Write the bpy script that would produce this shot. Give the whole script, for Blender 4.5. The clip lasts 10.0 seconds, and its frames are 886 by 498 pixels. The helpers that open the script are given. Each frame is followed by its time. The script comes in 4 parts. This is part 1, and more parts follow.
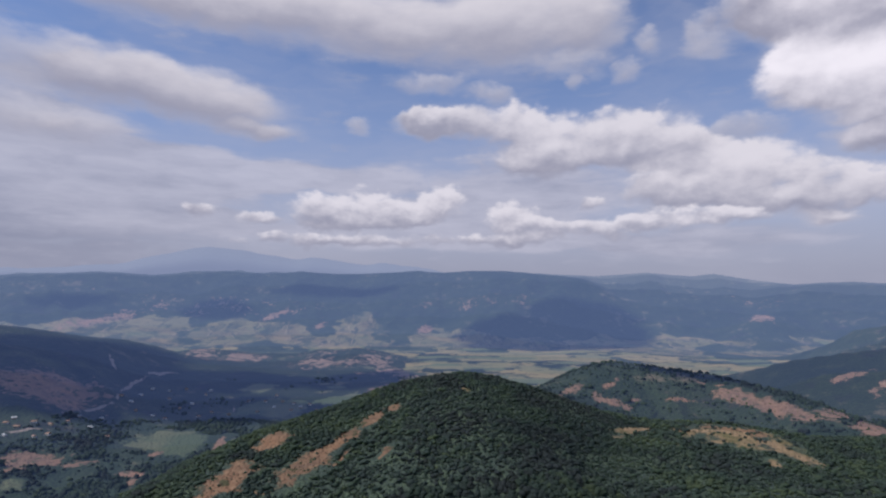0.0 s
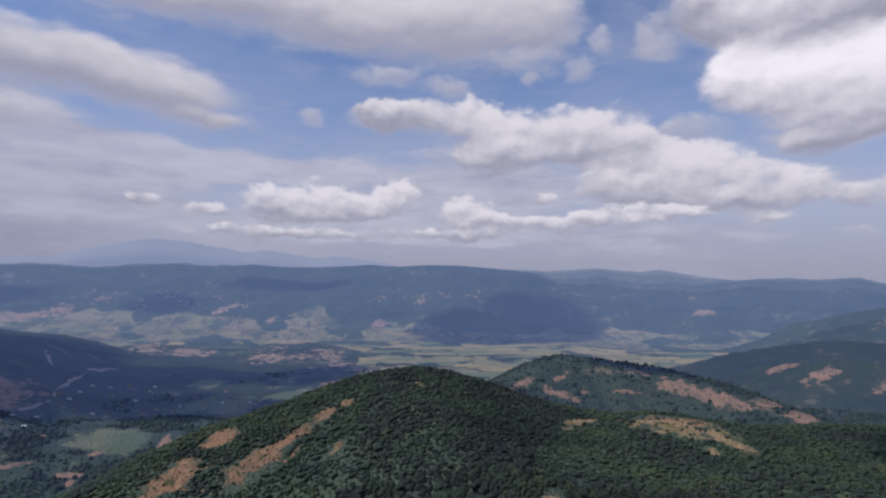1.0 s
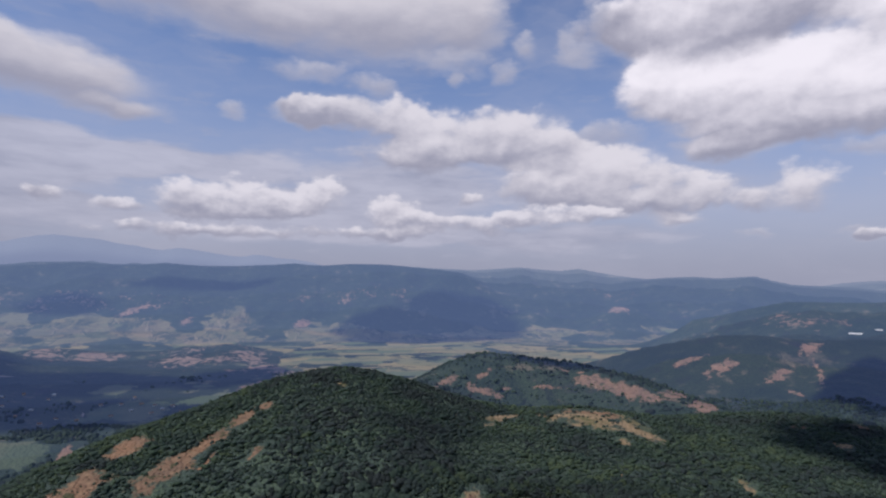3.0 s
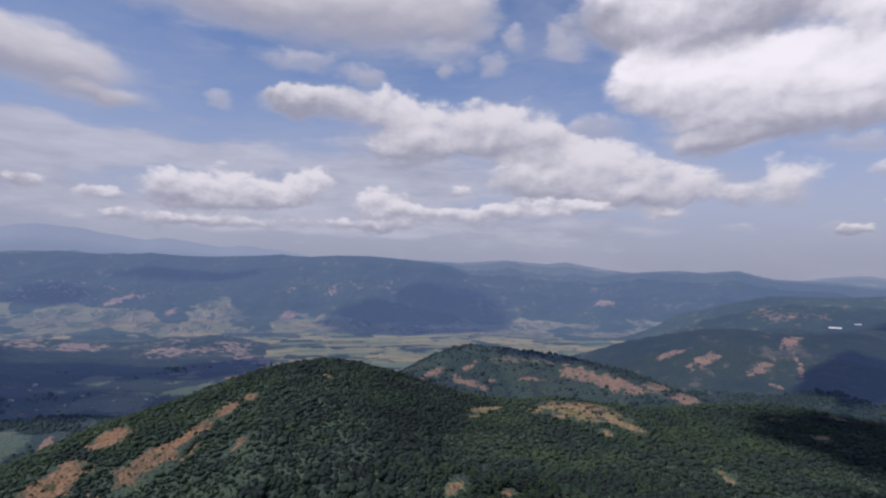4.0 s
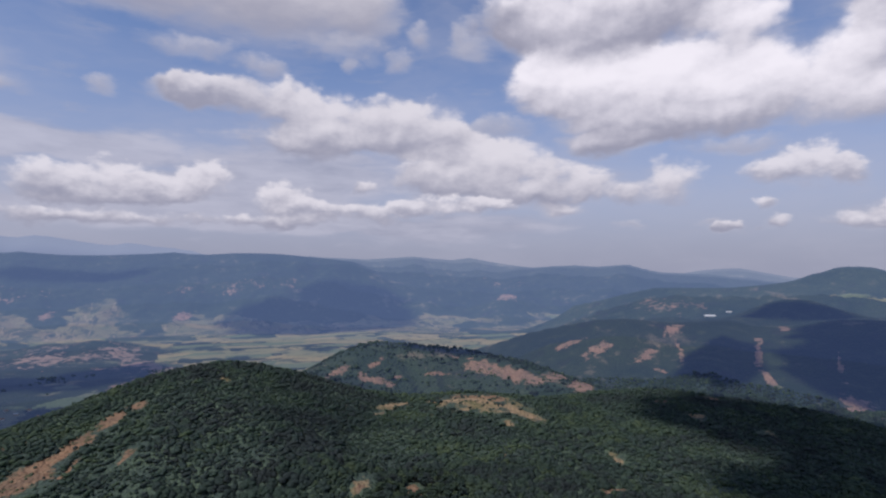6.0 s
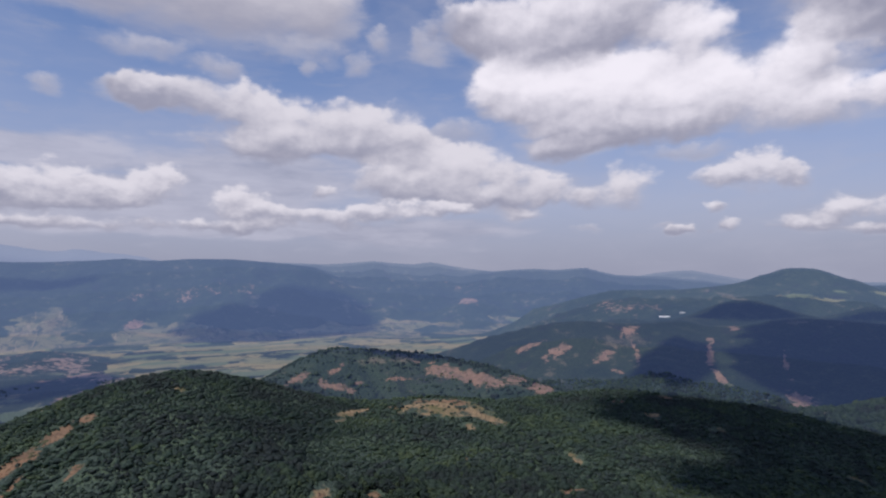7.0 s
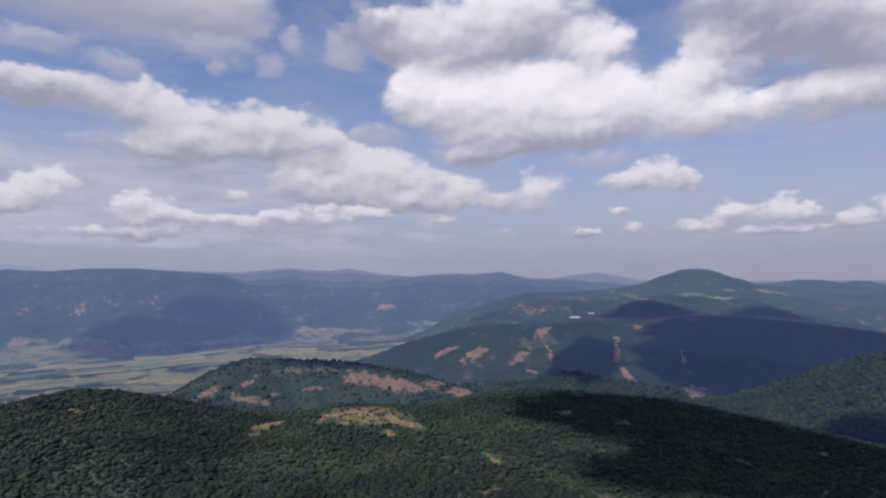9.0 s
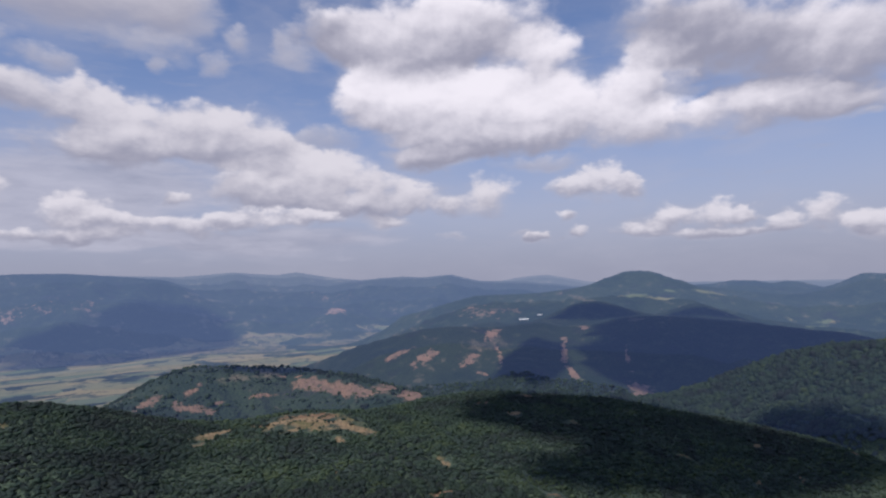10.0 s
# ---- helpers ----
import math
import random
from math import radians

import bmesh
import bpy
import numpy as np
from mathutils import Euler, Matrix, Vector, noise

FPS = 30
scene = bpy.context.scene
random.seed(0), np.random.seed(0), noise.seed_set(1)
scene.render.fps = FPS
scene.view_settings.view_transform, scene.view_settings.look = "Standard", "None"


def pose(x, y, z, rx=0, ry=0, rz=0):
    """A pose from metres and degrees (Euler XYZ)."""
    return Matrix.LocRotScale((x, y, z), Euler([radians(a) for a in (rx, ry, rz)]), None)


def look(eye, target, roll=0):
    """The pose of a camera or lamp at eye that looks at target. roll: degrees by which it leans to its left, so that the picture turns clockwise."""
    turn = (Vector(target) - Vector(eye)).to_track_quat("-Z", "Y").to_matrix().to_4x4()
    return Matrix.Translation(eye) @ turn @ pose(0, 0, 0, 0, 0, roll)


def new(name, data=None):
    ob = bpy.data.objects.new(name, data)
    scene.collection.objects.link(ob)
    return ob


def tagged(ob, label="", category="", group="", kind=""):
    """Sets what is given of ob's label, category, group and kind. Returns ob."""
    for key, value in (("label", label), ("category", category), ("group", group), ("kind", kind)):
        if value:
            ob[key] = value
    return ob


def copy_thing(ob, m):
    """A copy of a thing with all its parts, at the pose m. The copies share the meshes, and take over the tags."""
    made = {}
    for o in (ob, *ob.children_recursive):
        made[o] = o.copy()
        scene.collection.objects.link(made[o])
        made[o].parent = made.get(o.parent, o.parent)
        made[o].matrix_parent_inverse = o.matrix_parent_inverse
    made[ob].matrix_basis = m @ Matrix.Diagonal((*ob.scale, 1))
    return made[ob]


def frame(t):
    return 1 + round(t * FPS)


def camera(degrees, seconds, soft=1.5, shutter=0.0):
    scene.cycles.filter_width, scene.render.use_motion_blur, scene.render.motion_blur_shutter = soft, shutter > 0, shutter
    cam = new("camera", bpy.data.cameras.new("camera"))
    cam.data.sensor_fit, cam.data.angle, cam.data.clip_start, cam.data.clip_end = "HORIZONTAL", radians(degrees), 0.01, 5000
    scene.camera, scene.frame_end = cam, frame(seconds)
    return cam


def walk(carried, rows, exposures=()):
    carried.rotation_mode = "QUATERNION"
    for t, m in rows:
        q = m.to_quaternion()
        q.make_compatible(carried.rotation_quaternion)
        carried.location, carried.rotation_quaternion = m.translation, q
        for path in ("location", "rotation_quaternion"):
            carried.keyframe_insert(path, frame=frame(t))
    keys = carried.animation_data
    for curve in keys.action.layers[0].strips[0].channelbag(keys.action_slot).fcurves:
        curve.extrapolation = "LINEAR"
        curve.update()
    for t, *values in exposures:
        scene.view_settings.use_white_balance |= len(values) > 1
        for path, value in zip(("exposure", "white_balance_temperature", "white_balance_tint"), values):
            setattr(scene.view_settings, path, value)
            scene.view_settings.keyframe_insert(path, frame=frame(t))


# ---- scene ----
# The camera hovers over a wooded spur, drifts back a few metres and pans to the right.
EYE = 400.0
cam = camera(75.6, 10.0, soft=2.3)
# seconds, drift in metres, then heading to the right, tilt up, lean to the left, in degrees
ROWS = [
    (0, 0.0, 0.0, 0.0, 0.18, 3.99, 0.47),
    (0.5, -0.0, -0.1, 0.3, 2.72, 3.85, 0.23),
    (1, 0.1, -0.3, 0.7, 4.73, 3.45, 0.74),
    (1.5, 0.5, -0.4, 0.9, 7.05, 3.41, 1.06),
    (2, 1.0, -0.6, 1.0, 9.27, 3.41, 0.88),
    (2.5, 1.6, -0.8, 1.0, 11.28, 3.54, 0.57),
    (4, 3.7, -1.4, 0.8, 13.39, 2.68, 1.06),
    (4.5, 4.4, -1.6, 0.7, 15.75, 2.14, 0.85),
    (5, 4.9, -1.8, 0.8, 18.98, 2.33, 0.37),
    (5.5, 5.2, -2.1, 1.0, 20.93, 2.40, 0.33),
    (7, 5.6, -3.4, 1.8, 26.70, 2.86, -0.21),
    (7.5, 5.4, -4.1, 2.0, 28.42, 3.26, -0.53),
    (8, 4.9, -4.8, 2.3, 30.56, 3.31, -0.65),
    (8.5, 4.4, -5.7, 2.5, 32.92, 3.12, -0.88),
    (9, 4.1, -6.4, 2.8, 34.96, 3.28, -1.25),
    (9.5, 3.8, -7.1, 3.0, 37.17, 3.54, -1.46),
    (10, 3.5, -7.6, 3.3, 39.93, 3.46, -1.72),
]
walk(cam, [(t, pose(x, y, EYE + z, 0, 0, -turn) @ pose(0, 0, 0, 90 + tilt) @ pose(0, 0, 0, 0, 0, lean)) for t, x, y, z, turn, tilt, lean in ROWS],
     [(0, -0.05, 6000, 13), (10, -0.05, 6000, 13)])

# ---- light ----
SUN_AZ, SUN_EL = -110.0, 55.0      # heading (clockwise from +y) and height of the sun, degrees


def heading(az, el=0.0):
    a, e = radians(az), radians(el)
    return Vector((math.sin(a) * math.cos(e), math.cos(a) * math.cos(e), math.sin(e)))


sun = new("sun", bpy.data.lights.new("sun", "SUN"))
sun.data.energy, sun.data.angle, sun.data.color = 3.4, radians(0.9), (1.0, 0.93, 0.84)
sun.matrix_world = look(heading(SUN_AZ, SUN_EL) * 100, (0, 0, 0))

world = bpy.data.worlds.new("sky")
scene.world = world
world.use_nodes = True
W = world.node_tree
W.nodes.clear()


def node(tree, kind, **values):
    """A node; i_name sets an input, the rest its settings."""
    n = tree.nodes.new(kind)
    for key, value in values.items():
        if key.startswith("i_"):
            k = key[2:]
            n.inputs[int(k) if k.isdigit() else k.replace("_", " ")].default_value = value
        else:
            setattr(n, key, value)
    return n


class Net:
    """Short hands for building node trees."""

    def __init__(self, tree):
        self.tree = tree

    def put(self, socket, value):
        if isinstance(value, bpy.types.NodeSocket):
            self.tree.links.new(value, socket)
        else:
            socket.default_value = value

    def math(self, op, a, b=0.0, c=None, clamp=False):
        n = node(self.tree, "ShaderNodeMath", operation=op, use_clamp=clamp)
        self.put(n.inputs[0], a), self.put(n.inputs[1], b)
        if c is not None:
            self.put(n.inputs[2], c)
        return n.outputs[0]

    def vec(self, op, a, b=(0, 0, 0), c=None):
        n = node(self.tree, "ShaderNodeVectorMath", operation=op)
        self.put(n.inputs[0], a)
        if op == "SCALE":
            self.put(n.inputs["Scale"], b)
        else:
            self.put(n.inputs[1], b)
        if c is not None:
            self.put(n.inputs[2], c)
        return n.outputs["Value"] if op in ("LENGTH", "DISTANCE", "DOT_PRODUCT") else n.outputs[0]

    def noise(self, vector, scale, detail=4.0, rough=0.55, out="Fac"):
        n = node(self.tree, "ShaderNodeTexNoise", i_Scale=scale, i_Detail=detail, i_Roughness=rough)
        self.put(n.inputs["Vector"], vector)
        return n.outputs[out]

    def ramp(self, value, low, high, a=0.0, b=1.0):
        n = node(self.tree, "ShaderNodeMapRange", interpolation_type="SMOOTHSTEP")
        for k, v in enumerate((value, low, high, a, b)):
            self.put(n.inputs[k], v)
        return n.outputs[0]

    def mix(self, fac, a, b, blend="MIX"):
        n = node(self.tree, "ShaderNodeMix", data_type="RGBA", blend_type=blend)
        self.put(n.inputs[0], fac)
        for k, v in ((6, a), (7, b)):
            self.put(n.inputs[k], (*v, 1) if isinstance(v, tuple) else v)
        return n.outputs[2]


# Clouds: heading, height angle, half width, half height (degrees), brightness
TOP_DECK = [
    (-28.6, 24.8, 8.5, 2.4, 0.6), (-19.9, 25.5, 8.7, 3.0, 0.62), (-10.6, 25.4, 10.1, 3.8, 0.66), (-0.2, 24.9, 11.0, 4.0, 0.7), (9.0, 24.9, 9.1, 4.1, 0.66),
    (15.2, 25.4, 4.1, 3.8, 0.7), (-33.9, 17.9, 9.6, 2.7, 0.5), (-26.0, 17.5, 8.8, 2.5, 0.6), (-21.1, 16.4, 7.0, 2.2, 0.62), (-17.4, 14.7, 4.2, 1.0, 0.6),
    (-34.8, 13.5, 7.4, 1.6, 0.55), (5, 37, 40, 7, 0.6)]
CUMULUS = [
    (-0.2, 16.45, 5.29, 1.89, 0.6), (6.2, 16.05, 5.18, 2.71, 0.75), (11.5, 14.35, 4.75, 3.19, 0.92), (9.6, 12.55, 6.59, 1.65, 0.6),
    (17.2, 14.55, 4.0, 2.6, 0.8), (21.1, 14.35, 4.1, 2.83, 0.85), (24.2, 12.75, 3.13, 2.12, 0.7), (19.3, 12.65, 4.97, 1.42, 0.6),
    (21.7, 9.95, 4.54, 2.48, 0.72), (27.0, 10.25, 4.0, 2.95, 0.85), (29.4, 11.15, 4.32, 2.48, 0.95), (34.1, 9.45, 3.35, 2.36, 0.9),
    (37.4, 8.65, 2.38, 1.89, 0.85), (23.9, 8.55, 6.59, 1.89, 0.7), (31.0, 7.65, 5.18, 1.3, 0.6), (34.1, 6.25, 2.38, 0.83, 0.75), (41.0, 7.85, 2.27, 1.3, 0.8),
    (44.6, 8.65, 2.92, 2.12, 0.92), (-1.4, 16.55, 4.0, 1.53, 0.5)]
LOW_CUMULUS = [
    (-12.2, 7.8, 3.3, 1.9, 0.85), (-6.9, 8.0, 3.9, 2.1, 0.85), (-2.6, 7.7, 3.1, 1.6, 0.8), (0.2, 8.7, 2.7, 1.9, 0.92), (-18.0, 6.8, 2.6, 0.8, 0.7),
    (-23.2, 7.1, 1.9, 0.9, 0.5), (-8.0, 6.6, 8.3, 1.0, 0.5), (7.0, 7.4, 2.9, 1.6, 0.9), (14.9, 8.4, 1.1, 0.8, 0.7), (10.1, 6.2, 5.2, 1.1, 0.75),
    (16.6, 6.1, 4.7, 1.0, 0.75), (22.2, 6.7, 4.7, 1.2, 0.8), (27.4, 6.8, 3.4, 0.8, 0.75), (6.7, 4.9, 8.4, 0.8, 0.5), (-10.2, 4.7, 10.9, 0.9, 0.5)]
TOWERS = [
    (29.9, 24.0, 4.56, 2.64, 0.42), (34.6, 21.9, 5.41, 2.86, 0.7), (40.1, 22.2, 6.04, 2.97, 0.5), (32.5, 18.7, 3.92, 2.97, 0.95),
    (37.7, 17.3, 6.25, 3.19, 1.0), (44.2, 17.4, 5.62, 3.63, 1.0), (36.9, 24.2, 7.95, 3.85, 0.62), (45.0, 24.9, 7.95, 3.19, 0.66),
    (50.0, 21.0, 4.77, 3.3, 0.85), (35.0, 18.0, 5.41, 3.52, 1.0), (41.3, 17.1, 6.68, 4.07, 1.0), (48.7, 16.4, 6.57, 3.74, 1.0),
    (55.8, 16.3, 6.15, 3.96, 0.95), (60.7, 18.8, 4.24, 3.19, 0.85), (60.9, 14.2, 5.83, 2.2, 0.85), (62.9, 22.8, 5.72, 3.52, 0.34),
    (68.9, 20.2, 6.15, 4.51, 0.34), (75.1, 17.9, 5.3, 3.85, 0.6), (69.9, 14.4, 5.94, 2.09, 0.75), (76.0, 13.7, 4.77, 1.43, 0.6),
    (38.8, 12.3, 4.88, 1.21, 0.5), (44.0, 13.7, 10.81, 1.65, 0.5), (84, 20, 8.48, 6.6, 0.6), (58, 37, 42.4, 7.7, 0.6)]
FAR_CUMULUS = [
    (52.8, 9.1, 2.7, 1.4, 0.8), (56.0, 9.4, 3.2, 2.3, 0.92), (58.9, 8.7, 1.6, 1.4, 0.8), (52.7, 6.0, 1.2, 0.7, 0.75), (49.3, 4.6, 1.2, 0.7, 0.55),
    (53.2, 4.5, 1.4, 0.7, 0.55), (58.9, 4.6, 2.5, 1.0, 0.65), (61.7, 5.5, 2.2, 1.4, 0.8), (65.8, 5.5, 2.8, 1.5, 0.85), (68.3, 5.4, 1.2, 1.0, 0.8),
    (70.8, 4.7, 1.5, 1.1, 0.85), (74.1, 5.3, 2.3, 1.6, 0.92), (76.5, 3.9, 1.6, 1.0, 0.75), (66.6, 3.9, 7.2, 0.6, 0.5), (49.4, 4.4, 1.6, 0.5, 0.4),
    (78.5, 3.8, 3, 1.5, 0.8)]
STRATUS = [
    (-42, 2.6, 22, 3.0, 0.12), (-35, 10, 14, 3.4, 0.52), (-25, 9, 12, 2.2, 0.58), (-35, 6.3, 13, 2.0, 0.42), (-19, 11.2, 9, 1.8, 0.7),
    (-22, 5.4, 15, 1.6, 0.6), (-8, 11.2, 9, 1.6, 0.7), (0, 4.7, 17, 1.5, 0.68), (14, 4.6, 10, 1.0, 0.6), (-38, 13, 9, 2, 0.65), (12, 10.5, 12, 3.0, 0.6),
    (22, 4.4, 16, 1.8, 0.55), (2, 7.5, 16, 3.4, 0.66), (-33.5, 11.1, 9.2, 2.8, 0.62), (-24.3, 10.7, 9.0, 2.3, 0.68), (-36.0, 14.4, 6.0, 2.7, 0.58),
    (-16.8, 10.2, 8.3, 1.2, 0.7), (-32.2, 8.4, 9.0, 1.9, 0.66), (-30.0, 6.5, 11.1, 1.1, 0.6)]
# thin shreds
WISPS = [
    (-8.2, 15.7, 1.44, 0.86, 0.6), (24.7, 23.5, 1.44, 1.22, 0.7), (-1.3, 20.0, 4.97, 1.15, 0.55), (12.4, 21.7, 5.98, 1.44, 0.6),
    (13.2, 19.9, 1.22, 0.79, 0.5), (5.0, 19.2, 2.45, 1.15, 0.5), (-3.6, 16.5, 2.45, 0.94, 0.55), (40.5, 12.3, 4.03, 0.79, 0.55),
    (25.5, 13.9, 2.38, 1.37, 0.5), (48.0, 4.9, 1.44, 0.43, 0.5), (20.2, 22.4, 1.51, 1.37, 0.5), (18.2, 20.3, 1.8, 1.08, 0.5),
    (63.1, 16.7, 2.45, 0.79, 0.6), (27.8, 24.9, 2.81, 2.09, 0.6), (28.7, 14.2, 3.17, 1.51, 0.5), (49.6, 11.5, 4.75, 0.79, 0.5),
    (40.9, 4.6, 2.02, 0.43, 0.5), (77.4, 12.7, 1.58, 0.43, 0.6), (25.5, 21.9, 2.38, 1.44, 0.6)]

N = Net(W)
gaze = node(W, "ShaderNodeTexCoord").outputs["Generated"]
part3 = node(W, "ShaderNodeSeparateXYZ")
W.links.new(gaze, part3.inputs[0])
az_deg = N.math("MULTIPLY", N.math("ARCTAN2", part3.outputs[0], part3.outputs[1]), 57.29578)
el_deg = N.math("MULTIPLY", N.math("ARCSINE", part3.outputs[2]), 57.29578)
spot = node(W, "ShaderNodeCombineXYZ")
W.links.new(az_deg, spot.inputs[0]), W.links.new(el_deg, spot.inputs[1])
spot = spot.outputs[0]
billow = N.vec("MULTIPLY", N.vec("SUBTRACT", N.noise(N.vec("MULTIPLY", spot, (0.26, 0.42, 1)), 1.0, 6.0, 0.52, "Color"), (0.5, 0.5, 0.5)), (4.4, 2.4, 0))
drift = N.vec("MULTIPLY", N.vec("SUBTRACT", N.noise(N.vec("MULTIPLY", spot, (0.09, 0.30, 1)), 1.0, 4.0, 0.55, "Color"), (0.5, 0.5, 0.5)), (14, 4, 0))


linked = spot


def pile(clouds, at):
    """The density of a group of clouds, and its mean height and brightness there."""
    global linked
    total, mean = None, None
    for az, el, wide, high, bright in clouds:
        wide, high = wide * 1.15, high * 1.22
        at = N.vec("MULTIPLY_ADD", linked, (1e-9, 1e-9, 1e-9), at)      # one cloud after another
        e = N.vec("MULTIPLY_ADD", at, (1 / wide, 1 / high, 0), (-az / wide, -el / high, bright))
        q = N.math("SUBTRACT", 1.0, N.vec("DISTANCE", e, (0, 0, bright)), clamp=True)
        m = N.vec("SCALE", e, q)
        total = q if total is None else N.math("ADD", total, q)
        mean = m if mean is None else N.vec("ADD", mean, m)
        linked = mean
    share = node(W, "ShaderNodeSeparateXYZ")
    W.links.new(N.vec("SCALE", mean, N.math("DIVIDE", 1.0, N.math("MAXIMUM", total, 0.001))), share.inputs[0])
    return total, share.outputs[1], share.outputs[2]


sky = node(W, "ShaderNodeTexSky", sky_type="NISHITA", sun_disc=False, sun_elevation=radians(SUN_EL), sun_rotation=radians(SUN_AZ), ozone_density=3.0, dust_density=0.6)
air = N.mix(1.0, sky.outputs[0], (0.98, 1.0, 1.13), "MULTIPLY")
murk = N.ramp(el_deg, 0.0, 23.0, 0.95, 0.0)
air = N.mix(murk, air, N.mix(N.ramp(el_deg, 0.0, 8.0), (3.18, 3.2, 3.98), (4.05, 4.02, 4.85)))

# stratus behind, cumulus before it
q, up, bright = pile(STRATUS, N.vec("ADD", spot, drift))
streak = N.noise(N.vec("ADD", N.vec("MULTIPLY", spot, (0.14, 0.6, 1)), N.vec("SCALE", billow, 0.12)), 1.0, 6.0, 0.58)
veil = N.ramp(N.math("ADD", q, N.math("MULTIPLY", N.math("SUBTRACT", streak, 0.5), 1.1)), 0.05, 0.75, 0.0, 0.85)
lit = N.math("ADD", bright, N.math("MULTIPLY", N.math("SUBTRACT", streak, 0.5), 0.9))
air = N.mix(veil, air, N.mix(N.ramp(lit, 0.1, 0.95), (2.4, 2.5, 3.3), (5.8, 5.6, 6.2)))

# a thin veil over the blue
wisp = N.ramp(N.noise(N.vec("MULTIPLY", N.vec("ADD", spot, drift), (0.06, 0.14, 1)), 1.0, 5.0, 0.55), 0.38, 0.8, 0.08, 0.42)
air = N.mix(wisp, air, (4.95, 4.8, 5.4))


def heads(at, size):
    """Rounded heads of a cumulus, 1 in their middles."""
    n = node(W, "ShaderNodeTexVoronoi", feature="SMOOTH_F1", i_Scale=size, i_Smoothness=0.35, i_Detail=2.0, i_Roughness=0.5)
    N.put(n.inputs["Vector"], at)
    return N.math("SUBTRACT", 1.0, n.outputs["Distance"])


for group, edge, amount, grain, crisp, knobs, white in ((WISPS, 1.3, 0.4, (0.6, 0.9, 1), 0.5, 0.0, 7.2), (TOP_DECK, 1.1, 0.93, (0.10, 0.30, 1), 0.6, 0.0, 7.4), (TOWERS, 0.62, 1.0, (0.22, 0.28, 1), 0.7, 0.22, 9.5),
                                                       (CUMULUS, 0.58, 0.93, (0.3, 0.44, 1), 0.75, 0.24, 7.9), (LOW_CUMULUS + FAR_CUMULUS, 0.58, 0.87, (0.5, 0.8, 1), 0.8, 0.22, 8.2)):
    q, up, bright = pile(group, N.vec("ADD", spot, billow))
    here = N.vec("MULTIPLY", spot, grain)
    above = N.vec("MULTIPLY", N.vec("ADD", spot, (-0.5, 0.8, 0)), grain)
    puff, puff_above = N.noise(here, 1.0, 7.0, 0.56), N.noise(above, 1.0, 7.0, 0.56)
    if knobs:
        bend = N.vec("SCALE", billow, 0.16)
        puff = N.math("MULTIPLY_ADD", N.math("SUBTRACT", heads(N.vec("ADD", here, bend), 1.5), 0.62), knobs, puff)
        puff_above = N.math("MULTIPLY_ADD", N.math("SUBTRACT", heads(N.vec("ADD", above, bend), 1.5), 0.62), knobs, puff_above)
    body = N.math("ADD", q, N.math("MULTIPLY", N.math("SUBTRACT", puff, 0.52), N.math("MULTIPLY", N.math("MULTIPLY", q, 5.0, clamp=True), 1.9 if group is WISPS else 1.1)))
    cover_of = N.ramp(body, 0.02, N.math("MULTIPLY_ADD", up, -0.45 * edge, 0.16 + 0.75 * edge), 0.0, amount)
    air = N.mix(N.ramp(N.math("ADD", q, N.math("MULTIPLY", N.math("SUBTRACT", streak, 0.5), 0.8)), 0.02, 0.75, 0.0, 0.5), air, (4.9, 4.8, 5.4))
    relief = N.math("MULTIPLY", N.math("SUBTRACT", puff, puff_above), crisp)
    lit = N.math("ADD", N.math("MULTIPLY_ADD", up, 0.9, N.math("SUBTRACT", bright, 0.14)), relief)
    tone = N.mix(N.ramp(lit, 0.0, 1.15), (3.35, 3.25, 3.9), (white, 0.925 * white, 0.925 * white))
    air = N.mix(cover_of, air, tone)

back = node(W, "ShaderNodeBackground", i_Strength=0.1)
W.links.new(air, back.inputs[0])
wout = node(W, "ShaderNodeOutputWorld")
W.links.new(back.outputs[0], wout.inputs[0])

# ---- the lie of the land ----


def lattice(ix, iy, seed):
    h = (ix * 374761393 + iy * 668265263 + seed * 974711) & 0xFFFFFFFF
    h = ((h ^ (h >> 13)) * 1274126177) & 0xFFFFFFFF
    return ((h ^ (h >> 16)) & 0xFFFF) / 65535.0


def value_noise(x, y, seed=0):
    ix, iy = np.floor(x).astype(np.int64), np.floor(y).astype(np.int64)
    fx, fy = x - ix, y - iy
    fx, fy = fx * fx * (3 - 2 * fx), fy * fy * (3 - 2 * fy)
    a = lattice(ix, iy, seed) * (1 - fx) + lattice(ix + 1, iy, seed) * fx
    b = lattice(ix, iy + 1, seed) * (1 - fx) + lattice(ix + 1, iy + 1, seed) * fx
    return (a * (1 - fy) + b * fy) * 2 - 1


def fbm(x, y, size, octaves=5, seed=0, ridged=False):
    total, amp = np.zeros_like(x), 0.5
    x, y = x / size, y / size
    for k in range(octaves):
        n = value_noise(x, y, seed + k)
        total += amp * ((1 - 2 * np.abs(n)) if ridged else n)
        x, y, amp = x * 1.62 + y * 1.18, y * 1.62 - x * 1.18, amp * 0.5
    return total


def place(az, far, el):
    """Plan place of a crest at a heading, a distance and a height angle as seen from the camera's hover point."""
    a = radians(az)
    return (far * math.sin(a), far * math.cos(a), EYE + far * math.tan(radians(el)))


